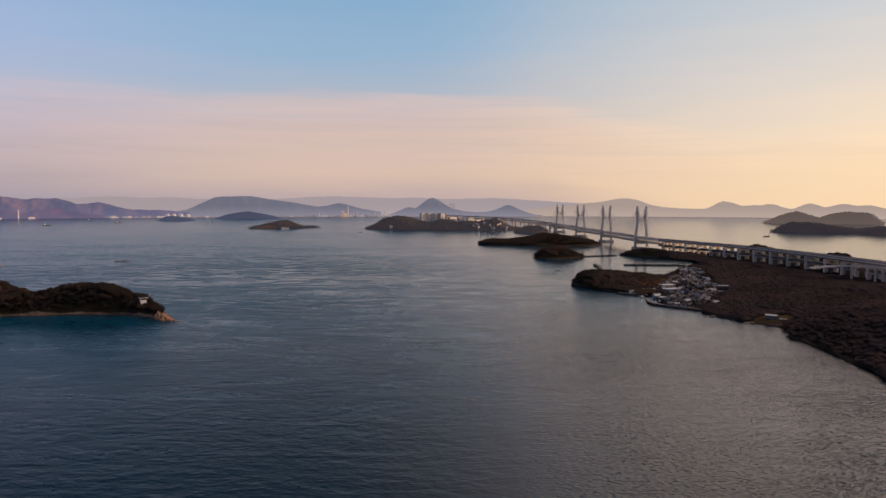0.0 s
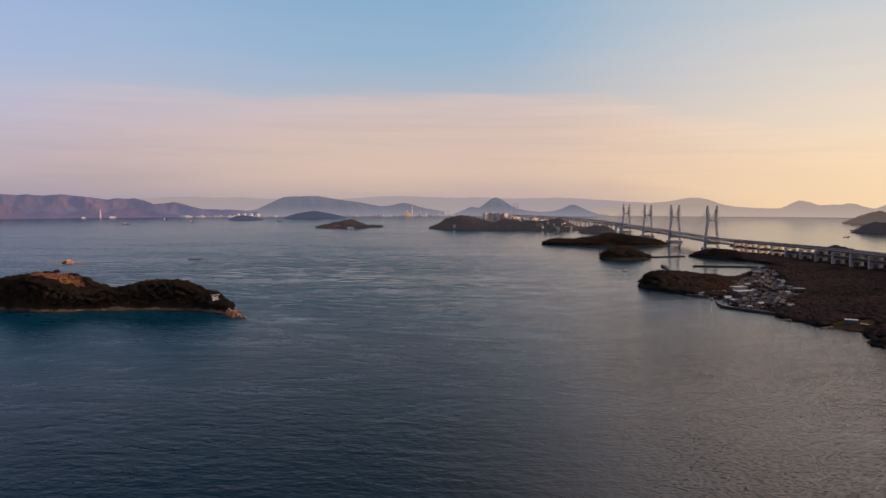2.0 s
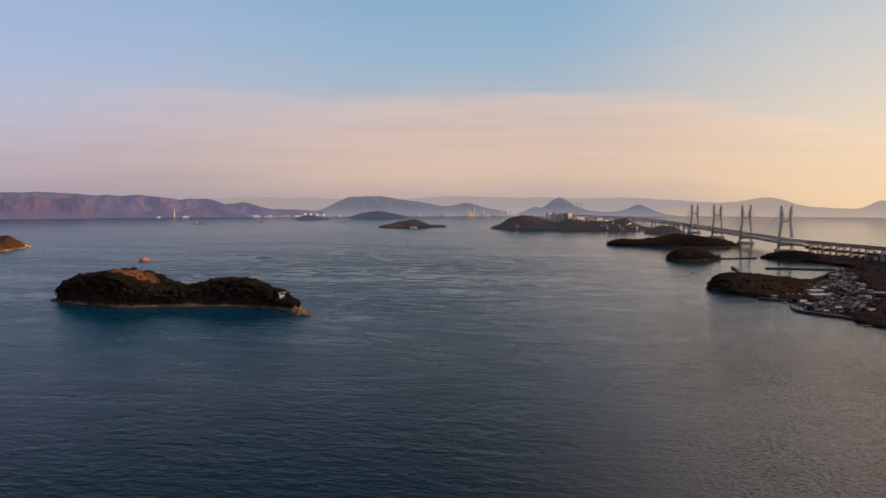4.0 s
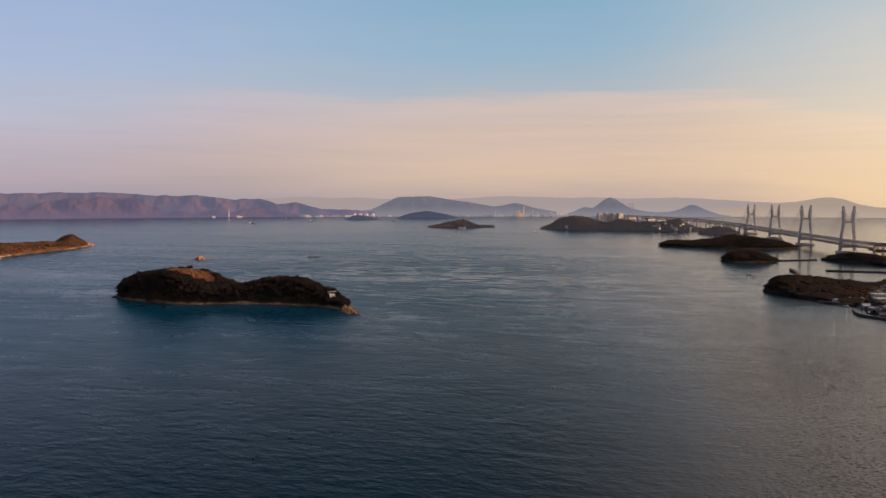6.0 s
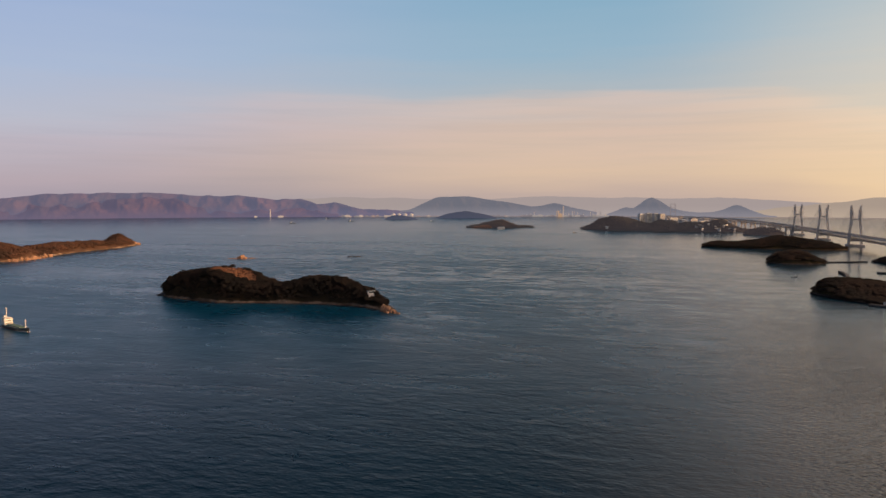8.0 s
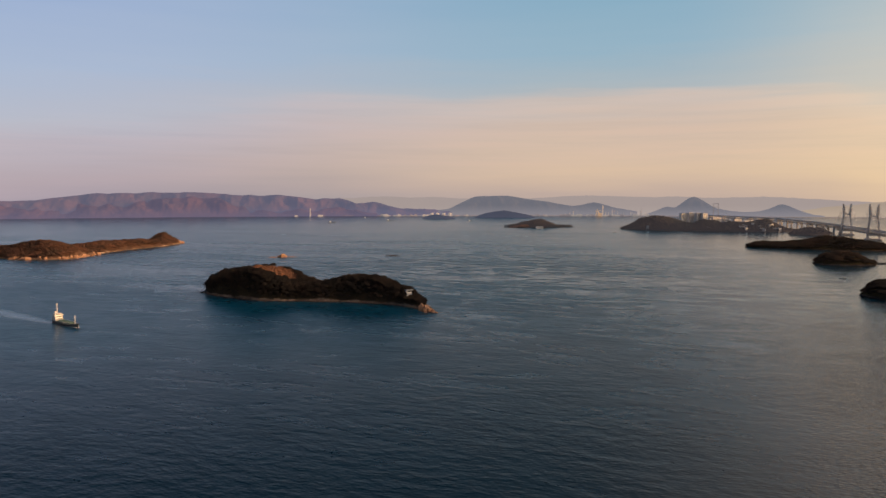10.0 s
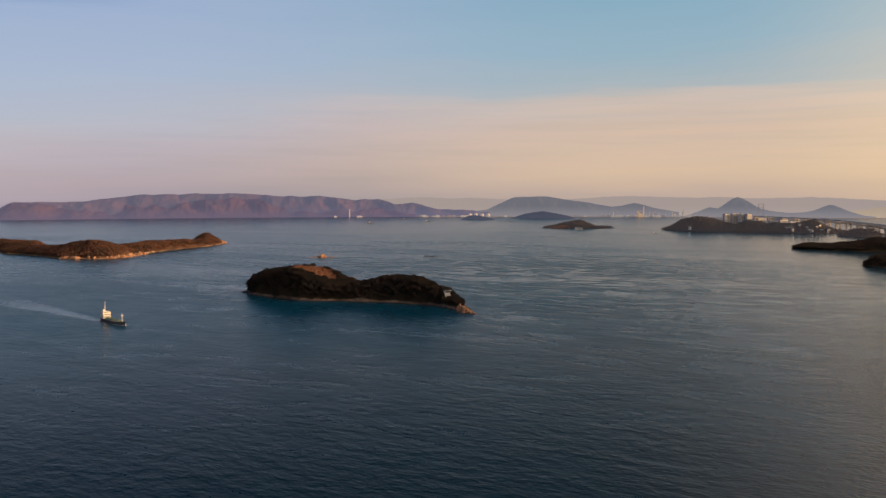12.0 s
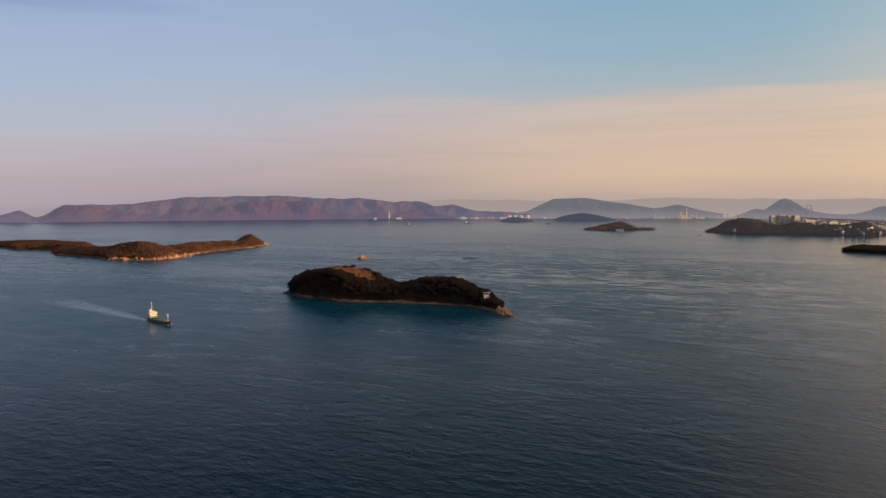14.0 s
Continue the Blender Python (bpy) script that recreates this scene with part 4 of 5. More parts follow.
MODELS = [house(6, 4.6, 2.5, WALLS[0], ROOFS[0], "white house with a grey tiled gable roof"), house(6.6, 5.2, 3.9, WALLS[1], ROOFS[0], "two-storey cream house with a grey tiled roof"),
          house(5.4, 4.6, 3.8, WALLS[0], ROOFS[1], "white two-storey house with a blue-grey roof"), house(6, 4.4, 2.3, WALLS[2], ROOFS[2], "weathered wooden house with a brown tiled roof"),
          house(9.5, 6, 3.2, WALLS[0], ROOFS[3], "pale shed with a metal roof by the harbour")]
LOTS = [(231, 766), (224, 712), (240, 688), (272, 700), (308, 778), (336, 880), (372, 1000), (392, 1098), (360, 1078), (331, 1000), (302, 930), (264, 850)]
ground_patch("village_streets", LOTS, 0.25, TOWN_GROUND, "grey paved yards and lanes between the houses", "pavement")
for outline in FIELDS:
    ground_patch("field", outline, 0.3, TOWN_GROUND, "pale fallow field in the woods", "field", 2.5)
SAND = plain("pale_beach_sand", (0.34, 0.25, 0.18), (0.27, 0.19, 0.135), 0.2, 0.95)
ground_patch("beach", [(-1098, 1030), (-1122, 1104), (-1141, 1171), (-1149, 1250), (-1156, 1315), (-1172, 1352), (-1178, 1350), (-1168, 1300), (-1160, 1245), (-1152, 1170), (-1134, 1105), (-1108, 1036)],
             0.35, SAND, "pale sand beach below the wooded slope", "beach", 2.5, west)
rng = random.Random(5)
used = [False] * 5
spots = []
for u in range(0, 25):
    for v in range(0, 56):
        x, y = 212 + u * 7.4 + rng.uniform(-1.8, 1.8) + (v % 2) * 3.5, 640 + v * 8.2 + rng.uniform(-1.8, 1.8)
        if float(inside_by(np.array(x), np.array(y), LOTS)) > 1 and rng.random() < 0.74:
            spots.append((x, y))
gaps = east.scatter(3.6, RNG, 0.4, 1.0, lambda x, y, z: (inside_by(x, y, LOTS) > 0) & (soft_noise(x, y, 22, 2) > 0.0))
woods("garden_trees", gaps, (2.2, 4.6), LIGHT, "dark garden trees between the village houses", 65, WOOD_DARK, 0.9)
for k, (x, y) in enumerate(spots):
    z = float(east.at(np.array(x), np.array(y))[0])
    kind = rng.choice((0, 0, 1, 1, 2, 3, 3, 3, 4)) if k >= 5 else k
    m = pose(x, y, max(z, 0.6), 0, 0, rng.choice((12, 102)) + rng.uniform(-12, 12)) @ Matrix.Scale(rng.uniform(0.7, 1.0), 4)
    if not used[kind]:
        MODELS[kind].matrix_basis, used[kind] = m, True
    else:
        copy_thing(MODELS[kind], m)


HUT_WHITE = plain("white_plaster", (0.75, 0.72, 0.68), (0.6, 0.57, 0.53), 0.6, 0.85)


def hall(x, y, z, wide, deep, tall, turn, label, wall=None, group=""):
    """A larger flat-roofed building with bands of windows."""
    thing = tagged(new("building"), label, "building", group)
    bm = bmesh.new()
    box(bm, (-wide / 2, -deep / 2, -3), (wide / 2, deep / 2, tall), 0.1)
    part("wall", bm, wall or WALLS[0], thing)
    bm = bmesh.new()
    box(bm, (-wide / 2 - 0.4, -deep / 2 - 0.4, tall + 0.01), (wide / 2 + 0.4, deep / 2 + 0.4, tall + 0.7), 0.1)
    part("roof", bm, ROOFS[3], thing)
    rows_ = max(1, int(tall / 3.4))
    for k in range(rows_):
        bm = bmesh.new()
        box(bm, (-wide * 0.44, -deep / 2 - 0.06, k * 3.3 + 1.1), (wide * 0.44, -deep / 2 + 0.06, k * 3.3 + 2.4))
        part("window", bm, PANE, thing)
    thing.matrix_basis = pose(x, y, z, 0, 0, turn)
    return thing


hall(283, 606, 1.4, 9, 6, 5.2, -24, "white boathouse on the shore below the woods")
hall(291, 596, 1.4, 9, 6, 3.4, -24, "low grey annex beside the boathouse", WALLS[1])
hall(236, 806, 1.4, 13, 5, 3.4, 6, "white fishery shed below the headland", HUT_WHITE)
hall(262, 824, 2.0, 16, 9, 5.5, 20, "pale blue-grey warehouse of the fishing village", WALLS[0])
hall(256, 790, 2.0, 20, 9, 5.0, 24, "long pale warehouse of the fishing village", WALLS[0])
hall(318, 800, 4.0, 11, 7, 5.0, -10, "pale house at the edge of the woods", WALLS[1])
hall(216, 799, 1.2, 9, 4, 2.4, 35, "white harbour shed on the quay", HUT_WHITE)
hall(231, 741, 1.2, 11, 5, 2.8, 60, "white harbour shed on the quay")


def wall_along(name, points, half, top, label, category="breakwater"):
    line = glide([(x, y, 0) for x, y in points], 8.0)
    thing = tagged(new(name), label, category)
    part("wall", ribbon(line, -half, half, -4, top), SEAWALL, thing)
    part("coping", ribbon(line, -half - 0.25, half + 0.25, top + 0.005, top + 0.5), SEAWALL, thing)
    return thing


wall_along("breakwater", [(297, 1160), (345, 1156), (396, 1149)], 1.5, 1.5, "long low concrete breakwater across the harbour bay")
wall_along("breakwater", [(249, 1160), (246, 1110), (238, 1060)], 2.0, 2.4, "curved concrete breakwater behind the headland")
wall_along("quay", [(199, 800), (213, 790), (232, 778)], 1.8, 1.4, "grey concrete quay of the fishing harbour", "quay")
wall_along("quay", [(218, 752), (213, 715), (232, 690), (250, 668)], 1.4, 1.6, "grey concrete sea wall before the village", "quay")
wall_along("sea_wall", [(250, 652), (259, 626), (272, 610), (286, 594)], 1.3, 1.5, "grey concrete sea wall along the shore road", "sea wall")
wall_along("causeway", [polar(11.15, 1362), polar(12.5, 1385), polar(13.9, 1412)], 2.5, 1.4, "low stone causeway from the rock island to the land", "causeway")

# ---- coaster ----
HULL = plain("dark_hull_paint", (0.09, 0.105, 0.1), scale=0.3, rough=0.5)
BOOT = plain("red_bottom_paint", (0.25, 0.05, 0.03), scale=0.3, rough=0.6)
SHIP_WHITE = plain("white_ship_paint", (0.75, 0.72, 0.66), (0.6, 0.56, 0.5), 0.4, 0.5)
DECK_PAINT = plain("green_deck_paint", (0.1, 0.16, 0.12), scale=0.4, rough=0.8)


def hull_mesh(length, beam_, low, high, sheer):
    bm = bmesh.new()
    n = 15
    rings = []
    for k in range(n):
        u = k / (n - 1)
        w = beam_ / 2 * min(1.0, (u + 0.06) / 0.16) ** 0.5 * (1 - max(0.0, (u - 0.7) / 0.3) ** 2.2 * 0.97)
        top = high + sheer * max(0.0, (u - 0.72) / 0.28) ** 1.2
        x = (u - 0.5) * length
        rake = max(0.0, (u - 0.8) / 0.2) * length * 0.03
        rings.append([bm.verts.new(c) for c in ((x, -w * 0.8, low), (x + rake, -w, top), (x + rake, w, top), (x, w * 0.8, low))])
    for a, b in zip(rings, rings[1:]):
        for k in range(4):
            bm.faces.new((a[k], b[k], b[(k + 1) % 4], a[(k + 1) % 4]))
    bm.faces.new(rings[0])
    bm.faces.new(rings[-1][::-1])
    bmesh.ops.recalc_face_normals(bm, faces=bm.faces)
    return bm


def coaster(m):
    ship = tagged(new("cargo_ship"), "small coaster with a dark hull and sunlit white bridge house", "ship")
    hull = part("hull", hull_mesh(46, 8.4, -1.5, 2.6, 1.8), HULL, ship, "dark painted steel hull")
    part("boot_topping", hull_mesh(46.1, 8.5, -1.5, 0.35, 0.0), BOOT, hull, "red paint along the waterline")
    bm = bmesh.new()
    box(bm, (-12, -3.0, 2.62), (12.5, 3.0, 3.7), 0.2)
    part("hatch_cover", bm, DECK_PAINT, ship, "long green hatch cover")
    for k, (a, b, w, z0, z1) in enumerate(((-21.5, -13.5, 3.6, 2.62, 5.0), (-21, -14, 3.3, 5.01, 7.3), (-20, -14.5, 3.0, 7.31, 9.6))):
        bm = bmesh.new()
        box(bm, (a, -w, z0), (b, w, z1), 0.12)
        tier = part("deckhouse", bm, SHIP_WHITE, ship, "white painted deckhouse tier")
        bm = bmesh.new()
        box(bm, (b - 0.04, -w * 0.85, z0 + 1.1), (b + 0.05, w * 0.85, z0 + 1.8))
        part("window_band", bm, PANE, tier)
    bm = bmesh.new()
    box(bm, (-14.6, -4.2, 7.3), (-14.0, 4.2, 8.3), 0.05)
    part("bridge_wing", bm, SHIP_WHITE, ship)
    bm = bmesh.new()
    box(bm, (-21.8, -1.2, 7.3), (-20.05, 1.2, 11.0), 0.2)
    part("funnel", bm, SHIP_WHITE, ship)
    bm = bmesh.new()
    drum(bm, (-17.5, 0, 9.6), 0.4, 0.2, 9.6, 8)
    beam(bm, (-17.5, -1.3, 14.0), (-17.5, 1.3, 14.0), 0.2)
    beam(bm, (-17.5, -1.1, 18.6), (-17.5, 1.1, 18.6), 0.3)
    part("mast", bm, SHIP_WHITE, ship)
    bm = bmesh.new()
    drum(bm, (17.5, 0, 3.0), 0.4, 0.25, 8.6, 8)
    beam(bm, (17.5, -1.2, 9.5), (17.5, 1.2, 9.5), 0.25)
    part("foremast", bm, SHIP_WHITE, ship)
    for side in (-1, 1):
        bm = bmesh.new()
        beam(bm, (-13, side * 3.9, 3.4), (14, side * 4.0, 3.5), 0.12)
        for k in range(10):
            beam(bm, (-13 + 3 * k, side * 3.9, 2.6), (-13 + 3 * k, side * 3.9, 3.4), 0.1)
        part("railing", bm, SHIP_WHITE, ship)
    ship.matrix_basis = m @ Matrix.Diagonal((1.02, 0.9, 0.84, 1))
    return ship


coaster(pose(-507.5, 448.5, 0, 0, 0, -20))

# foam at the coaster's bow
FOAM = plain("white_foam", (0.7, 0.72, 0.72), (0.4, 0.44, 0.46), 0.8, 0.6)
bm = bmesh.new()
for side in (-1, 1):
    for k in range(9):
        beam(bm, (22.5 - 1.4 * k, side * (0.8 + 0.45 * k), 0.05), (21 - 1.4 * k, side * (1.3 + 0.5 * k), 0.05), 1.5 - 0.12 * k, 0.9 - 0.06 * k)
foam = tagged(part("bow_wave", bm, FOAM), "white foam curling from the coaster's bow", "foam", kind="stuff")
foam.matrix_basis = pose(-507.5, 448.5, 0, 0, 0, -20) @ Matrix.Diagonal((1.02, 0.9, 0.84, 1))


def small_boat(length, m, label):
    boat = tagged(new("boat"), label, "boat", "boats on the strait")
    part("hull", hull_mesh(length, length * 0.24, -0.3, length * 0.07, length * 0.05), HULL, boat)
    bm = bmesh.new()
    box(bm, (-length * 0.36, -length * 0.08, length * 0.07 + 0.01), (-length * 0.14, length * 0.08, length * 0.2), length * 0.01)
    cabin = part("cabin", bm, SHIP_WHITE, boat)
    bm = bmesh.new()
    beam(bm, (-length * 0.24, 0, length * 0.2), (-length * 0.24, 0, length * 0.33), length * 0.012)
    part("mast", bm, SHIP_WHITE, boat)
    boat.matrix_basis = m
    return boat


for az, d, length, turn, label in ((9.25, 1085, 9, 170, "small dark fishing boat on calm water"), (24.55, 2330, 18, 175, "small workboat on the bright water"),
                                   (-29.2, 3420, 34, 10, "dark cargo barge under way"), (-24.6, 3700, 34, 0, "dark cargo ship under way"),
                                   (-6.7, 2380, 14, 20, "small fishing boat heading for the islands"), (-18.1, 3650, 26, 5, "low dark barge off the port"),
                                   (-26.5, 4300, 26, 0, "white ferry far across the strait"), (19.9, 742, 8, 40, "small boat moored at the harbour"), (15.7, 805, 8, 110, "small boat moored at the harbour"),
                                   (17.1, 770, 9, 70, "small boat moored at the harbour")):
    small_boat(length, pose(*polar(az, d), 0, 0, 0, turn), label)


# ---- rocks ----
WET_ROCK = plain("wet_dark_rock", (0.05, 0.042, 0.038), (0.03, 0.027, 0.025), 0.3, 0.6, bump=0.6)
# the low sun's orange is put into this rock's base colour
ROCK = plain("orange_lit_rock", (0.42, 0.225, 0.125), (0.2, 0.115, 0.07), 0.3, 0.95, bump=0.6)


def rocks(name, x, y, blocks, seed, label, turn=0.0, material=None):
    rng_ = np.random.RandomState(seed)
    bm = bmesh.new()
    for cx, cy, w, d, h in blocks:
        made = bmesh.ops.create_icosphere(bm, subdivisions=3, radius=1.0)
        for v in made["verts"]:
            f = 1 + 0.28 * noise.noise(v.co * 1.7 + Vector((seed, cx, cy))) + 0.14 * noise.noise(v.co * 5 + Vector((seed, 3, 1)))
            v.co = Vector((cx + v.co.x * w * f, cy + v.co.y * d * f, v.co.z * h * f))
    ob = tagged(part(name, bm, material or ROCK), label, "rock")
    ob.matrix_basis = pose(x, y, 0, 0, 0, turn)
    return ob


rocks("rock_islet", *polar(-33.1, 1346), [(0, 0, 7, 5, 6.6), (-5, 2, 5, 4, 3.6), (5, -1, 4, 4, 3.8), (-17, 0, 9, 3, 0.9), (17, 0, 10, 3, 1.0)], 3, "small bare rock islet on a flat reef", 33)
rng = random.Random(21)
SHORE = [(-1166, 918), (-1140, 925), (-1100, 938), (-1080, 963), (-1090, 1000), (-1104, 1034), (-1112, 1060)]
for k in range(46):
    u = rng.uniform(0, 0.999) * (len(SHORE) - 1)
    (ax, ay), (bx, by) = SHORE[int(u)], SHORE[int(u) + 1]
    f = u - int(u)
    x, y = ax + (bx - ax) * f + rng.uniform(-8, 2), ay + (by - ay) * f + rng.uniform(-2, 6)
    rocks("cliff_rock", x, y, [(0, 0, rng.uniform(3, 7), rng.uniform(3, 6), rng.uniform(2.0, 6.5))], 40 + k, "cliff rock on the long island's shore, painted sunlit ochre", rng.uniform(0, 90))
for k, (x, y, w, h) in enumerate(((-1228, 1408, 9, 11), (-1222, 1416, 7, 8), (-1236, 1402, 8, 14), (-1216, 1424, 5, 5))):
    rocks("cliff_rock", x, y, [(0, 0, w, w * 0.8, h)], 80 + k, "rock face at the long island's tip, painted sunlit ochre", 25 * k)
rocks("reef", *polar(-24.4, 1342), [(-7, 0, 7, 2, 1.3), (3, 0, 8, 2.2, 1.6), (10, 1, 4, 2, 1.0)], 5, "low dark reef just above the water", 24, WET_ROCK)
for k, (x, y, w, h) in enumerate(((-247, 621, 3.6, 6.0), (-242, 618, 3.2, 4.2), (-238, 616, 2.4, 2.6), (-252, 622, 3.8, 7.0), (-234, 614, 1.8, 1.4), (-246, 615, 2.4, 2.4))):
    rocks("tip_rock", x, y, [(0, 0, w, w * 0.85, h)], 8 + k, "rock at the island's tip, painted sunlit ochre", 37 * k)
for k, (x, y, w, h) in enumerate(((-530, 660, 5, 3), (-536, 659, 3.5, 1.6))):
    rocks("tip_rock", x, y, [(0, 0, w, w * 0.8, h)], 20 + k, "dark rock at the island's tip", 30 * k, WET_ROCK)
rocks("reef", 268, 607, [(0, 0, 5, 3, 1.4), (-6, -1, 3, 2, 0.8)], 10, "low dark rocks off the wooded shore", 0, WET_ROCK)
rocks("reef", 246, 641, [(0, 0, 4, 2, 1.2), (-4, 0, 2.5, 1.5, 0.7)], 12, "low dark rocks off the wooded shore", 0, WET_ROCK)

z = float(near.at(np.array(-276.0), np.array(648.0))[0])
hall(-276, 648, z + 1.2, 7, 4, 2.4, 50, "small white hut among the island's trees", HUT_WHITE)

# ---- the far islands' buildings and the port ----
hall(*polar(-12.55, 2650), 2, 26, 9, 6, 30, "pale shore building below the wooded hill", HUT_WHITE)
# sunlight on the wooded slope, imitated by a reddish mound
rocks("cliff_rock", *polar(-14.2, 2752), [(0, 0, 30, 9, 9), (20, 6, 22, 8, 13), (-24, -2, 14, 7, 5)], 95, "reddish bare slope of the wooded island", 14, plain("sunlit_slope_red", (0.2, 0.125, 0.1), (0.12, 0.08, 0.068), 0.1, 0.95, shine=0.1))
hall(*polar(4.98, 2575), 2, 22, 12, 12, -50, "white building lit orange by the low sun")
for az, d, w, h, z in ((-1.62, 2830, 22, 33, 22), (-1.08, 2840, 24, 35, 22), (-0.55, 2836, 18, 34, 22), (-0.1, 2835, 20, 31, 24), (0.75, 2830, 34, 18, 22), (1.5, 2826, 26, 14, 20), (2.2, 2820, 30, 15, 20), (3.0, 2815, 44, 10, 20), (-3.7, 2640, 9, 6, 27)):
    hall(*polar(az, d), z, w, 14, h, 38 - az, "pale apartment block behind the island's trees", HUT_WHITE, "island blocks")
rng = random.Random(9)
town = SHORES["town_island"]
TOWN = [house(9, 7, 5.5, HUT_WHITE, ROOFS[3], "pale two-storey house on the island's shore"), house(14, 9, 4.5, HUT_WHITE, ROOFS[0], "long white house with a grey roof by the shore")]
for k, (az, d) in enumerate(((-4.2, 2570), (0.3, 2560))):
    TOWN[k].matrix_basis = pose(*polar(az, d), 9, 0, 0, 30 * k)
for k in range(30):
    az, d = rng.uniform(2.5, 5.9), rng.uniform(2515, 2610)
    x, y = polar(az, d)
    z, inland = town.at(np.array(x), np.array(y))
    if 1 < float(inland) < 40:
        copy_thing(TOWN[k % 2], pose(x, y, float(z) + rng.uniform(0.6, 2.2), 0, 0, rng.uniform(0, 180)))

# port surfaces with the haze of distance mixed in as emission
PORT = distance("hazy_port_ground", (0.3, 0.27, 0.25), (0.2, 0.18, 0.17), lin(150, 140, 150), 0.5)
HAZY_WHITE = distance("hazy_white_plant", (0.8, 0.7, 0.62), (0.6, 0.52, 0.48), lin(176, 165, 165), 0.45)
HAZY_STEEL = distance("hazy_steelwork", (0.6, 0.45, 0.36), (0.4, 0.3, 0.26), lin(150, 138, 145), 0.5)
# low sun on the plant, painted as an ochre glow
GLOWING = distance("sun_painted_plant", (0.8, 0.6, 0.42), (0.65, 0.46, 0.32), lin(206, 168, 140), 0.5)
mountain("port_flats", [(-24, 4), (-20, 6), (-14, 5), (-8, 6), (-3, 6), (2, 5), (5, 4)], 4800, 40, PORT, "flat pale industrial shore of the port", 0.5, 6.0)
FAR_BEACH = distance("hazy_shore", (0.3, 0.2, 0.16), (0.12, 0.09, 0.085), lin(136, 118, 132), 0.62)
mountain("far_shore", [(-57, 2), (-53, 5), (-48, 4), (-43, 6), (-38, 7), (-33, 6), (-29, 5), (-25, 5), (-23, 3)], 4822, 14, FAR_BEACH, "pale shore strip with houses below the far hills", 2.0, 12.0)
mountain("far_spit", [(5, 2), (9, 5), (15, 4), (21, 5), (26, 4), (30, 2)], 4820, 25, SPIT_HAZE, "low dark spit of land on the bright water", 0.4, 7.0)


def plant(az, d, w, h, material, label, kind="block"):
    x, y = polar(az, d)
    thing = tagged(new("factory_building" if kind == "block" else kind), label, "factory" if kind == "block" else kind.replace("_", " "), "port plant")
    if kind == "chimney":
        bm = bmesh.new()
        drum(bm, (0, 0, 0), w / 2, w / 3, h, 12)
        part("shaft", bm, material, thing)
        for f in (0.62, 0.8):
            bm = bmesh.new()
            drum(bm, (0, 0, h * f), w / 2 * 0.97, w / 2 * 0.94, h * 0.08, 12)
            part("band", bm, HAZY_STEEL, thing, "rust-red warning band")
    elif kind == "storage_tank":
        bm = bmesh.new()
        drum(bm, (0, 0, 0), w / 2, w / 2, h, 20)
        part("shell", bm, material, thing)
        bm = bmesh.new()
        drum(bm, (0, 0, h), w / 2, w / 6, h * 0.22, 20)
        part("roof", bm, material, thing)
    elif kind == "crane":
        bm = bmesh.new()
        for i in (-1, 1):
            for j in (-1, 1):
                beam(bm, (i * w / 2, j * w / 3, 0), (i * w / 4, j * w / 6, h * 0.7), w * 0.12)
        beam(bm, (0, 0, h * 0.6), (0, 0, h), w * 0.16)
        part("gantry", bm, material, thing)
        bm = bmesh.new()
        beam(bm, (-w * 0.7, 0, h * 0.72), (w * 1.1, 0, h * 0.85), w * 0.12)
        part("jib", bm, material, thing)
    else:
        bm = bmesh.new()
        box(bm, (-w / 2, -8, -2), (w / 2, 8, h), 0.4)
        part("wall", bm, material, thing)
        bm = bmesh.new()
        box(bm, (-w * 0.3, -5, h + 0.01), (w * 0.2, 5, h * 1.25), 0.3)
        part("roof", bm, material, thing)
    thing.matrix_basis = pose(x, y, 2, 0, 0, -az)


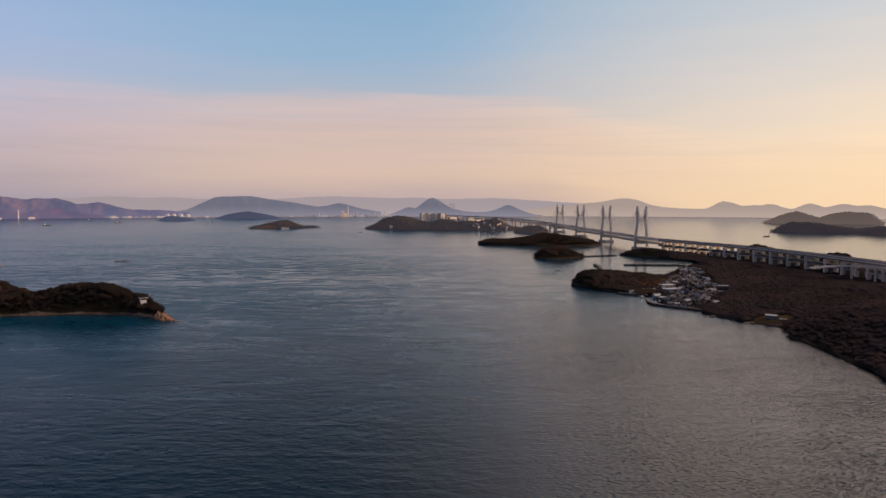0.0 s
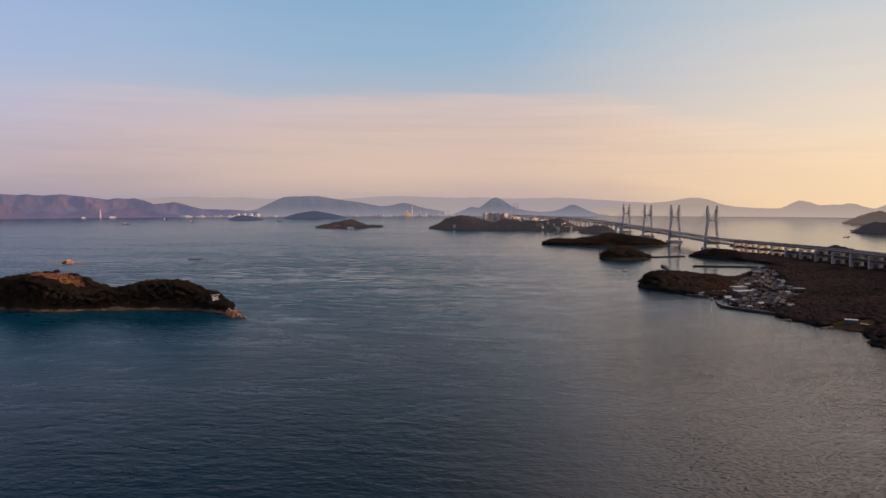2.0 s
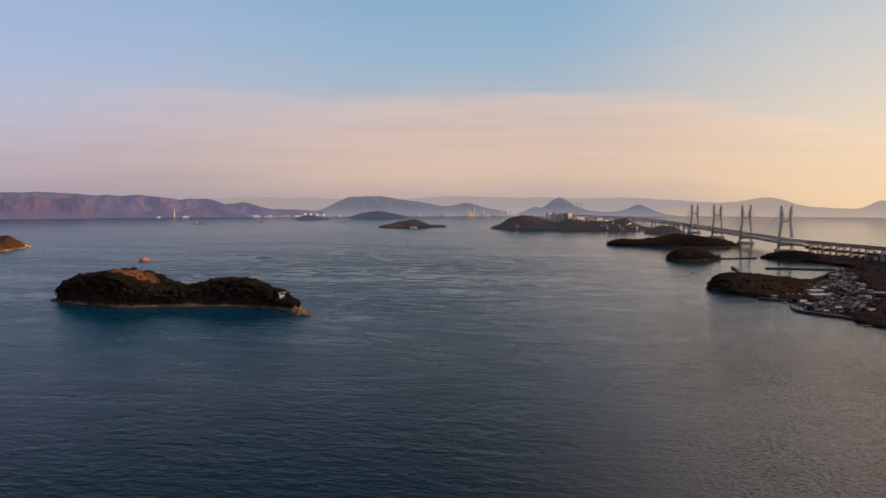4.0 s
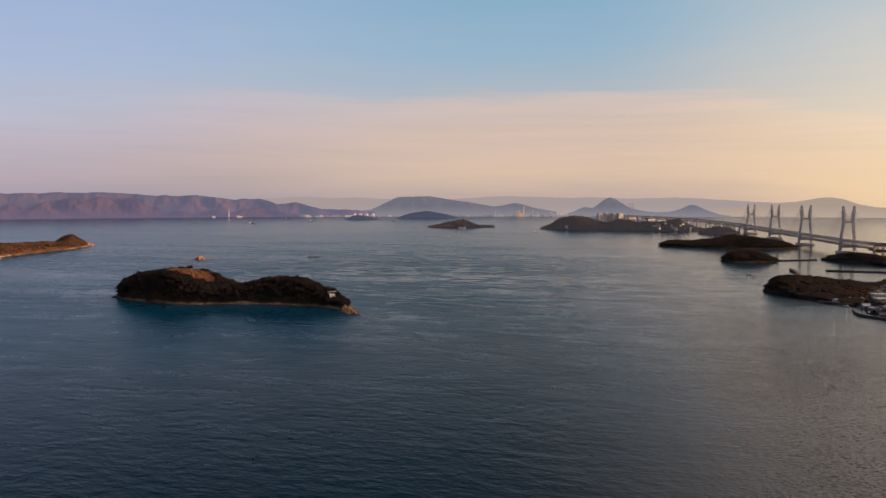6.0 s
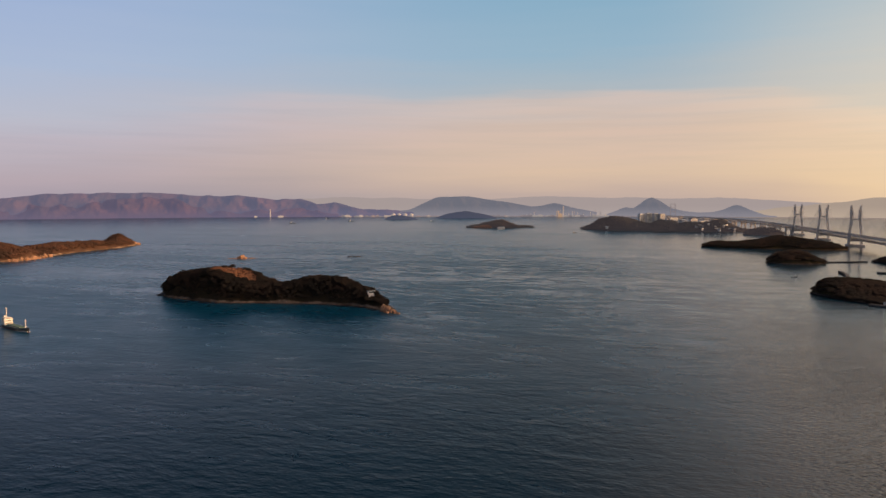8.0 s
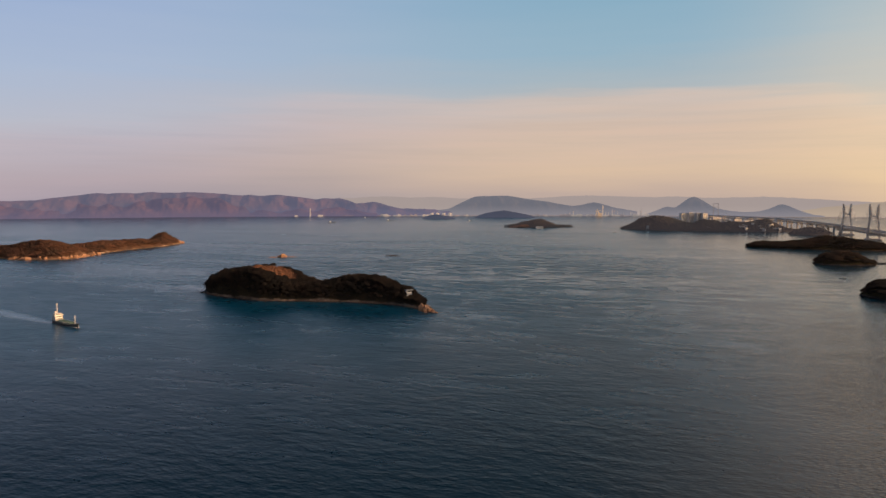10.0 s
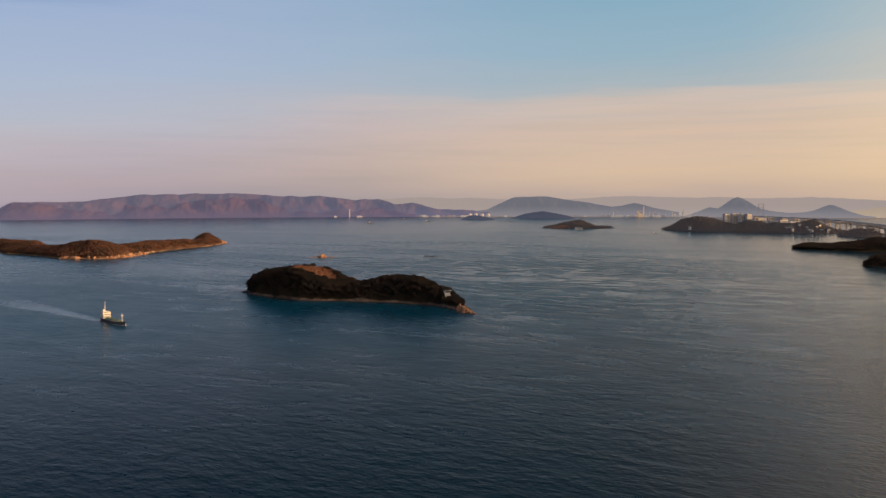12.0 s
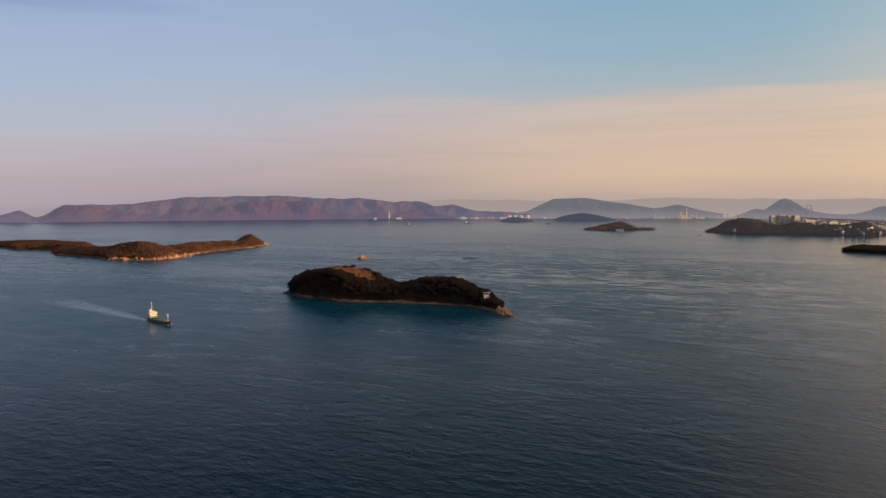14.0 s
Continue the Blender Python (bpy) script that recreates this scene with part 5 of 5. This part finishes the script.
plant(-7.62, 4750, 9, 68, HAZY_WHITE, "tall pale chimney of the port works", "chimney")
plant(-8.02, 4740, 20, 44, GLOWING, "plant tower at the port with sunlit ochre glow painted in", "crane")
plant(-7.85, 4738, 26, 18, GLOWING, "factory block at the port with sunlit ochre glow painted in")
plant(-6.9, 4750, 6, 34, HAZY_WHITE, "pale chimney of the port works", "chimney")
plant(-5.1, 4750, 7, 46, HAZY_STEEL, "steel loading tower at the port", "crane")
plant(-4.7, 4750, 7, 50, HAZY_STEEL, "steel loading tower at the port", "crane")
plant(-9.9, 4750, 6, 30, HAZY_WHITE, "pale chimney of the port works", "chimney")
plant(-30.9, 4760, 8, 50, HAZY_WHITE, "white chimney on the far shore", "chimney")
plant(-30.1, 4760, 36, 7, HAZY_WHITE, "white factory hall on the far shore")
plant(-32.0, 4760, 20, 6, HAZY_WHITE, "white factory hall on the far shore")
for az in (-21.2, -20.75, -20.25, -19.75):
    plant(az, 4770, 24, 17, HAZY_WHITE, "white cylindrical oil storage tank", "storage_tank")
rng = random.Random(21)
for k in range(60):
    az = rng.choice((rng.uniform(-13.5, -3.0), rng.uniform(-11, -4.5), rng.uniform(-27.5, -18)))
    plant(az, 4752 + rng.uniform(0, 30), rng.uniform(10, 36), rng.uniform(4, 10), rng.choice((HAZY_WHITE, HAZY_WHITE, HAZY_STEEL, PORT)), "pale factory building on the port shore")

for k in range(16):
    az = rng.uniform(-11.5, -3.5)
    plant(az, 4745 + rng.uniform(0, 20), rng.uniform(3, 5), rng.uniform(14, 38), rng.choice((HAZY_WHITE, HAZY_STEEL)), "slender pale stack of the port works", "chimney")

# tower of the suspension bridge far behind
far_tower = tagged(new("suspension_bridge_tower"), "hazy steel tower of a distant suspension bridge", "bridge tower")
for side in (-1, 1):
    bm = bmesh.new()
    beam(bm, (side * 15, 0, -2), (side * 13, 0, 86), 4.0, w2=3.4)
    part("leg", bm, HAZY_STEEL, far_tower)
for z in (40, 62, 84):
    bm = bmesh.new()
    box(bm, (-13, -1.5, z - 1.5), (13, 1.5, z + 1.5), 0.2)
    part("crossbeam", bm, HAZY_STEEL, far_tower)
far_tower.matrix_basis = pose(*polar(0.72, 4640), 0, 0, 0, 0)
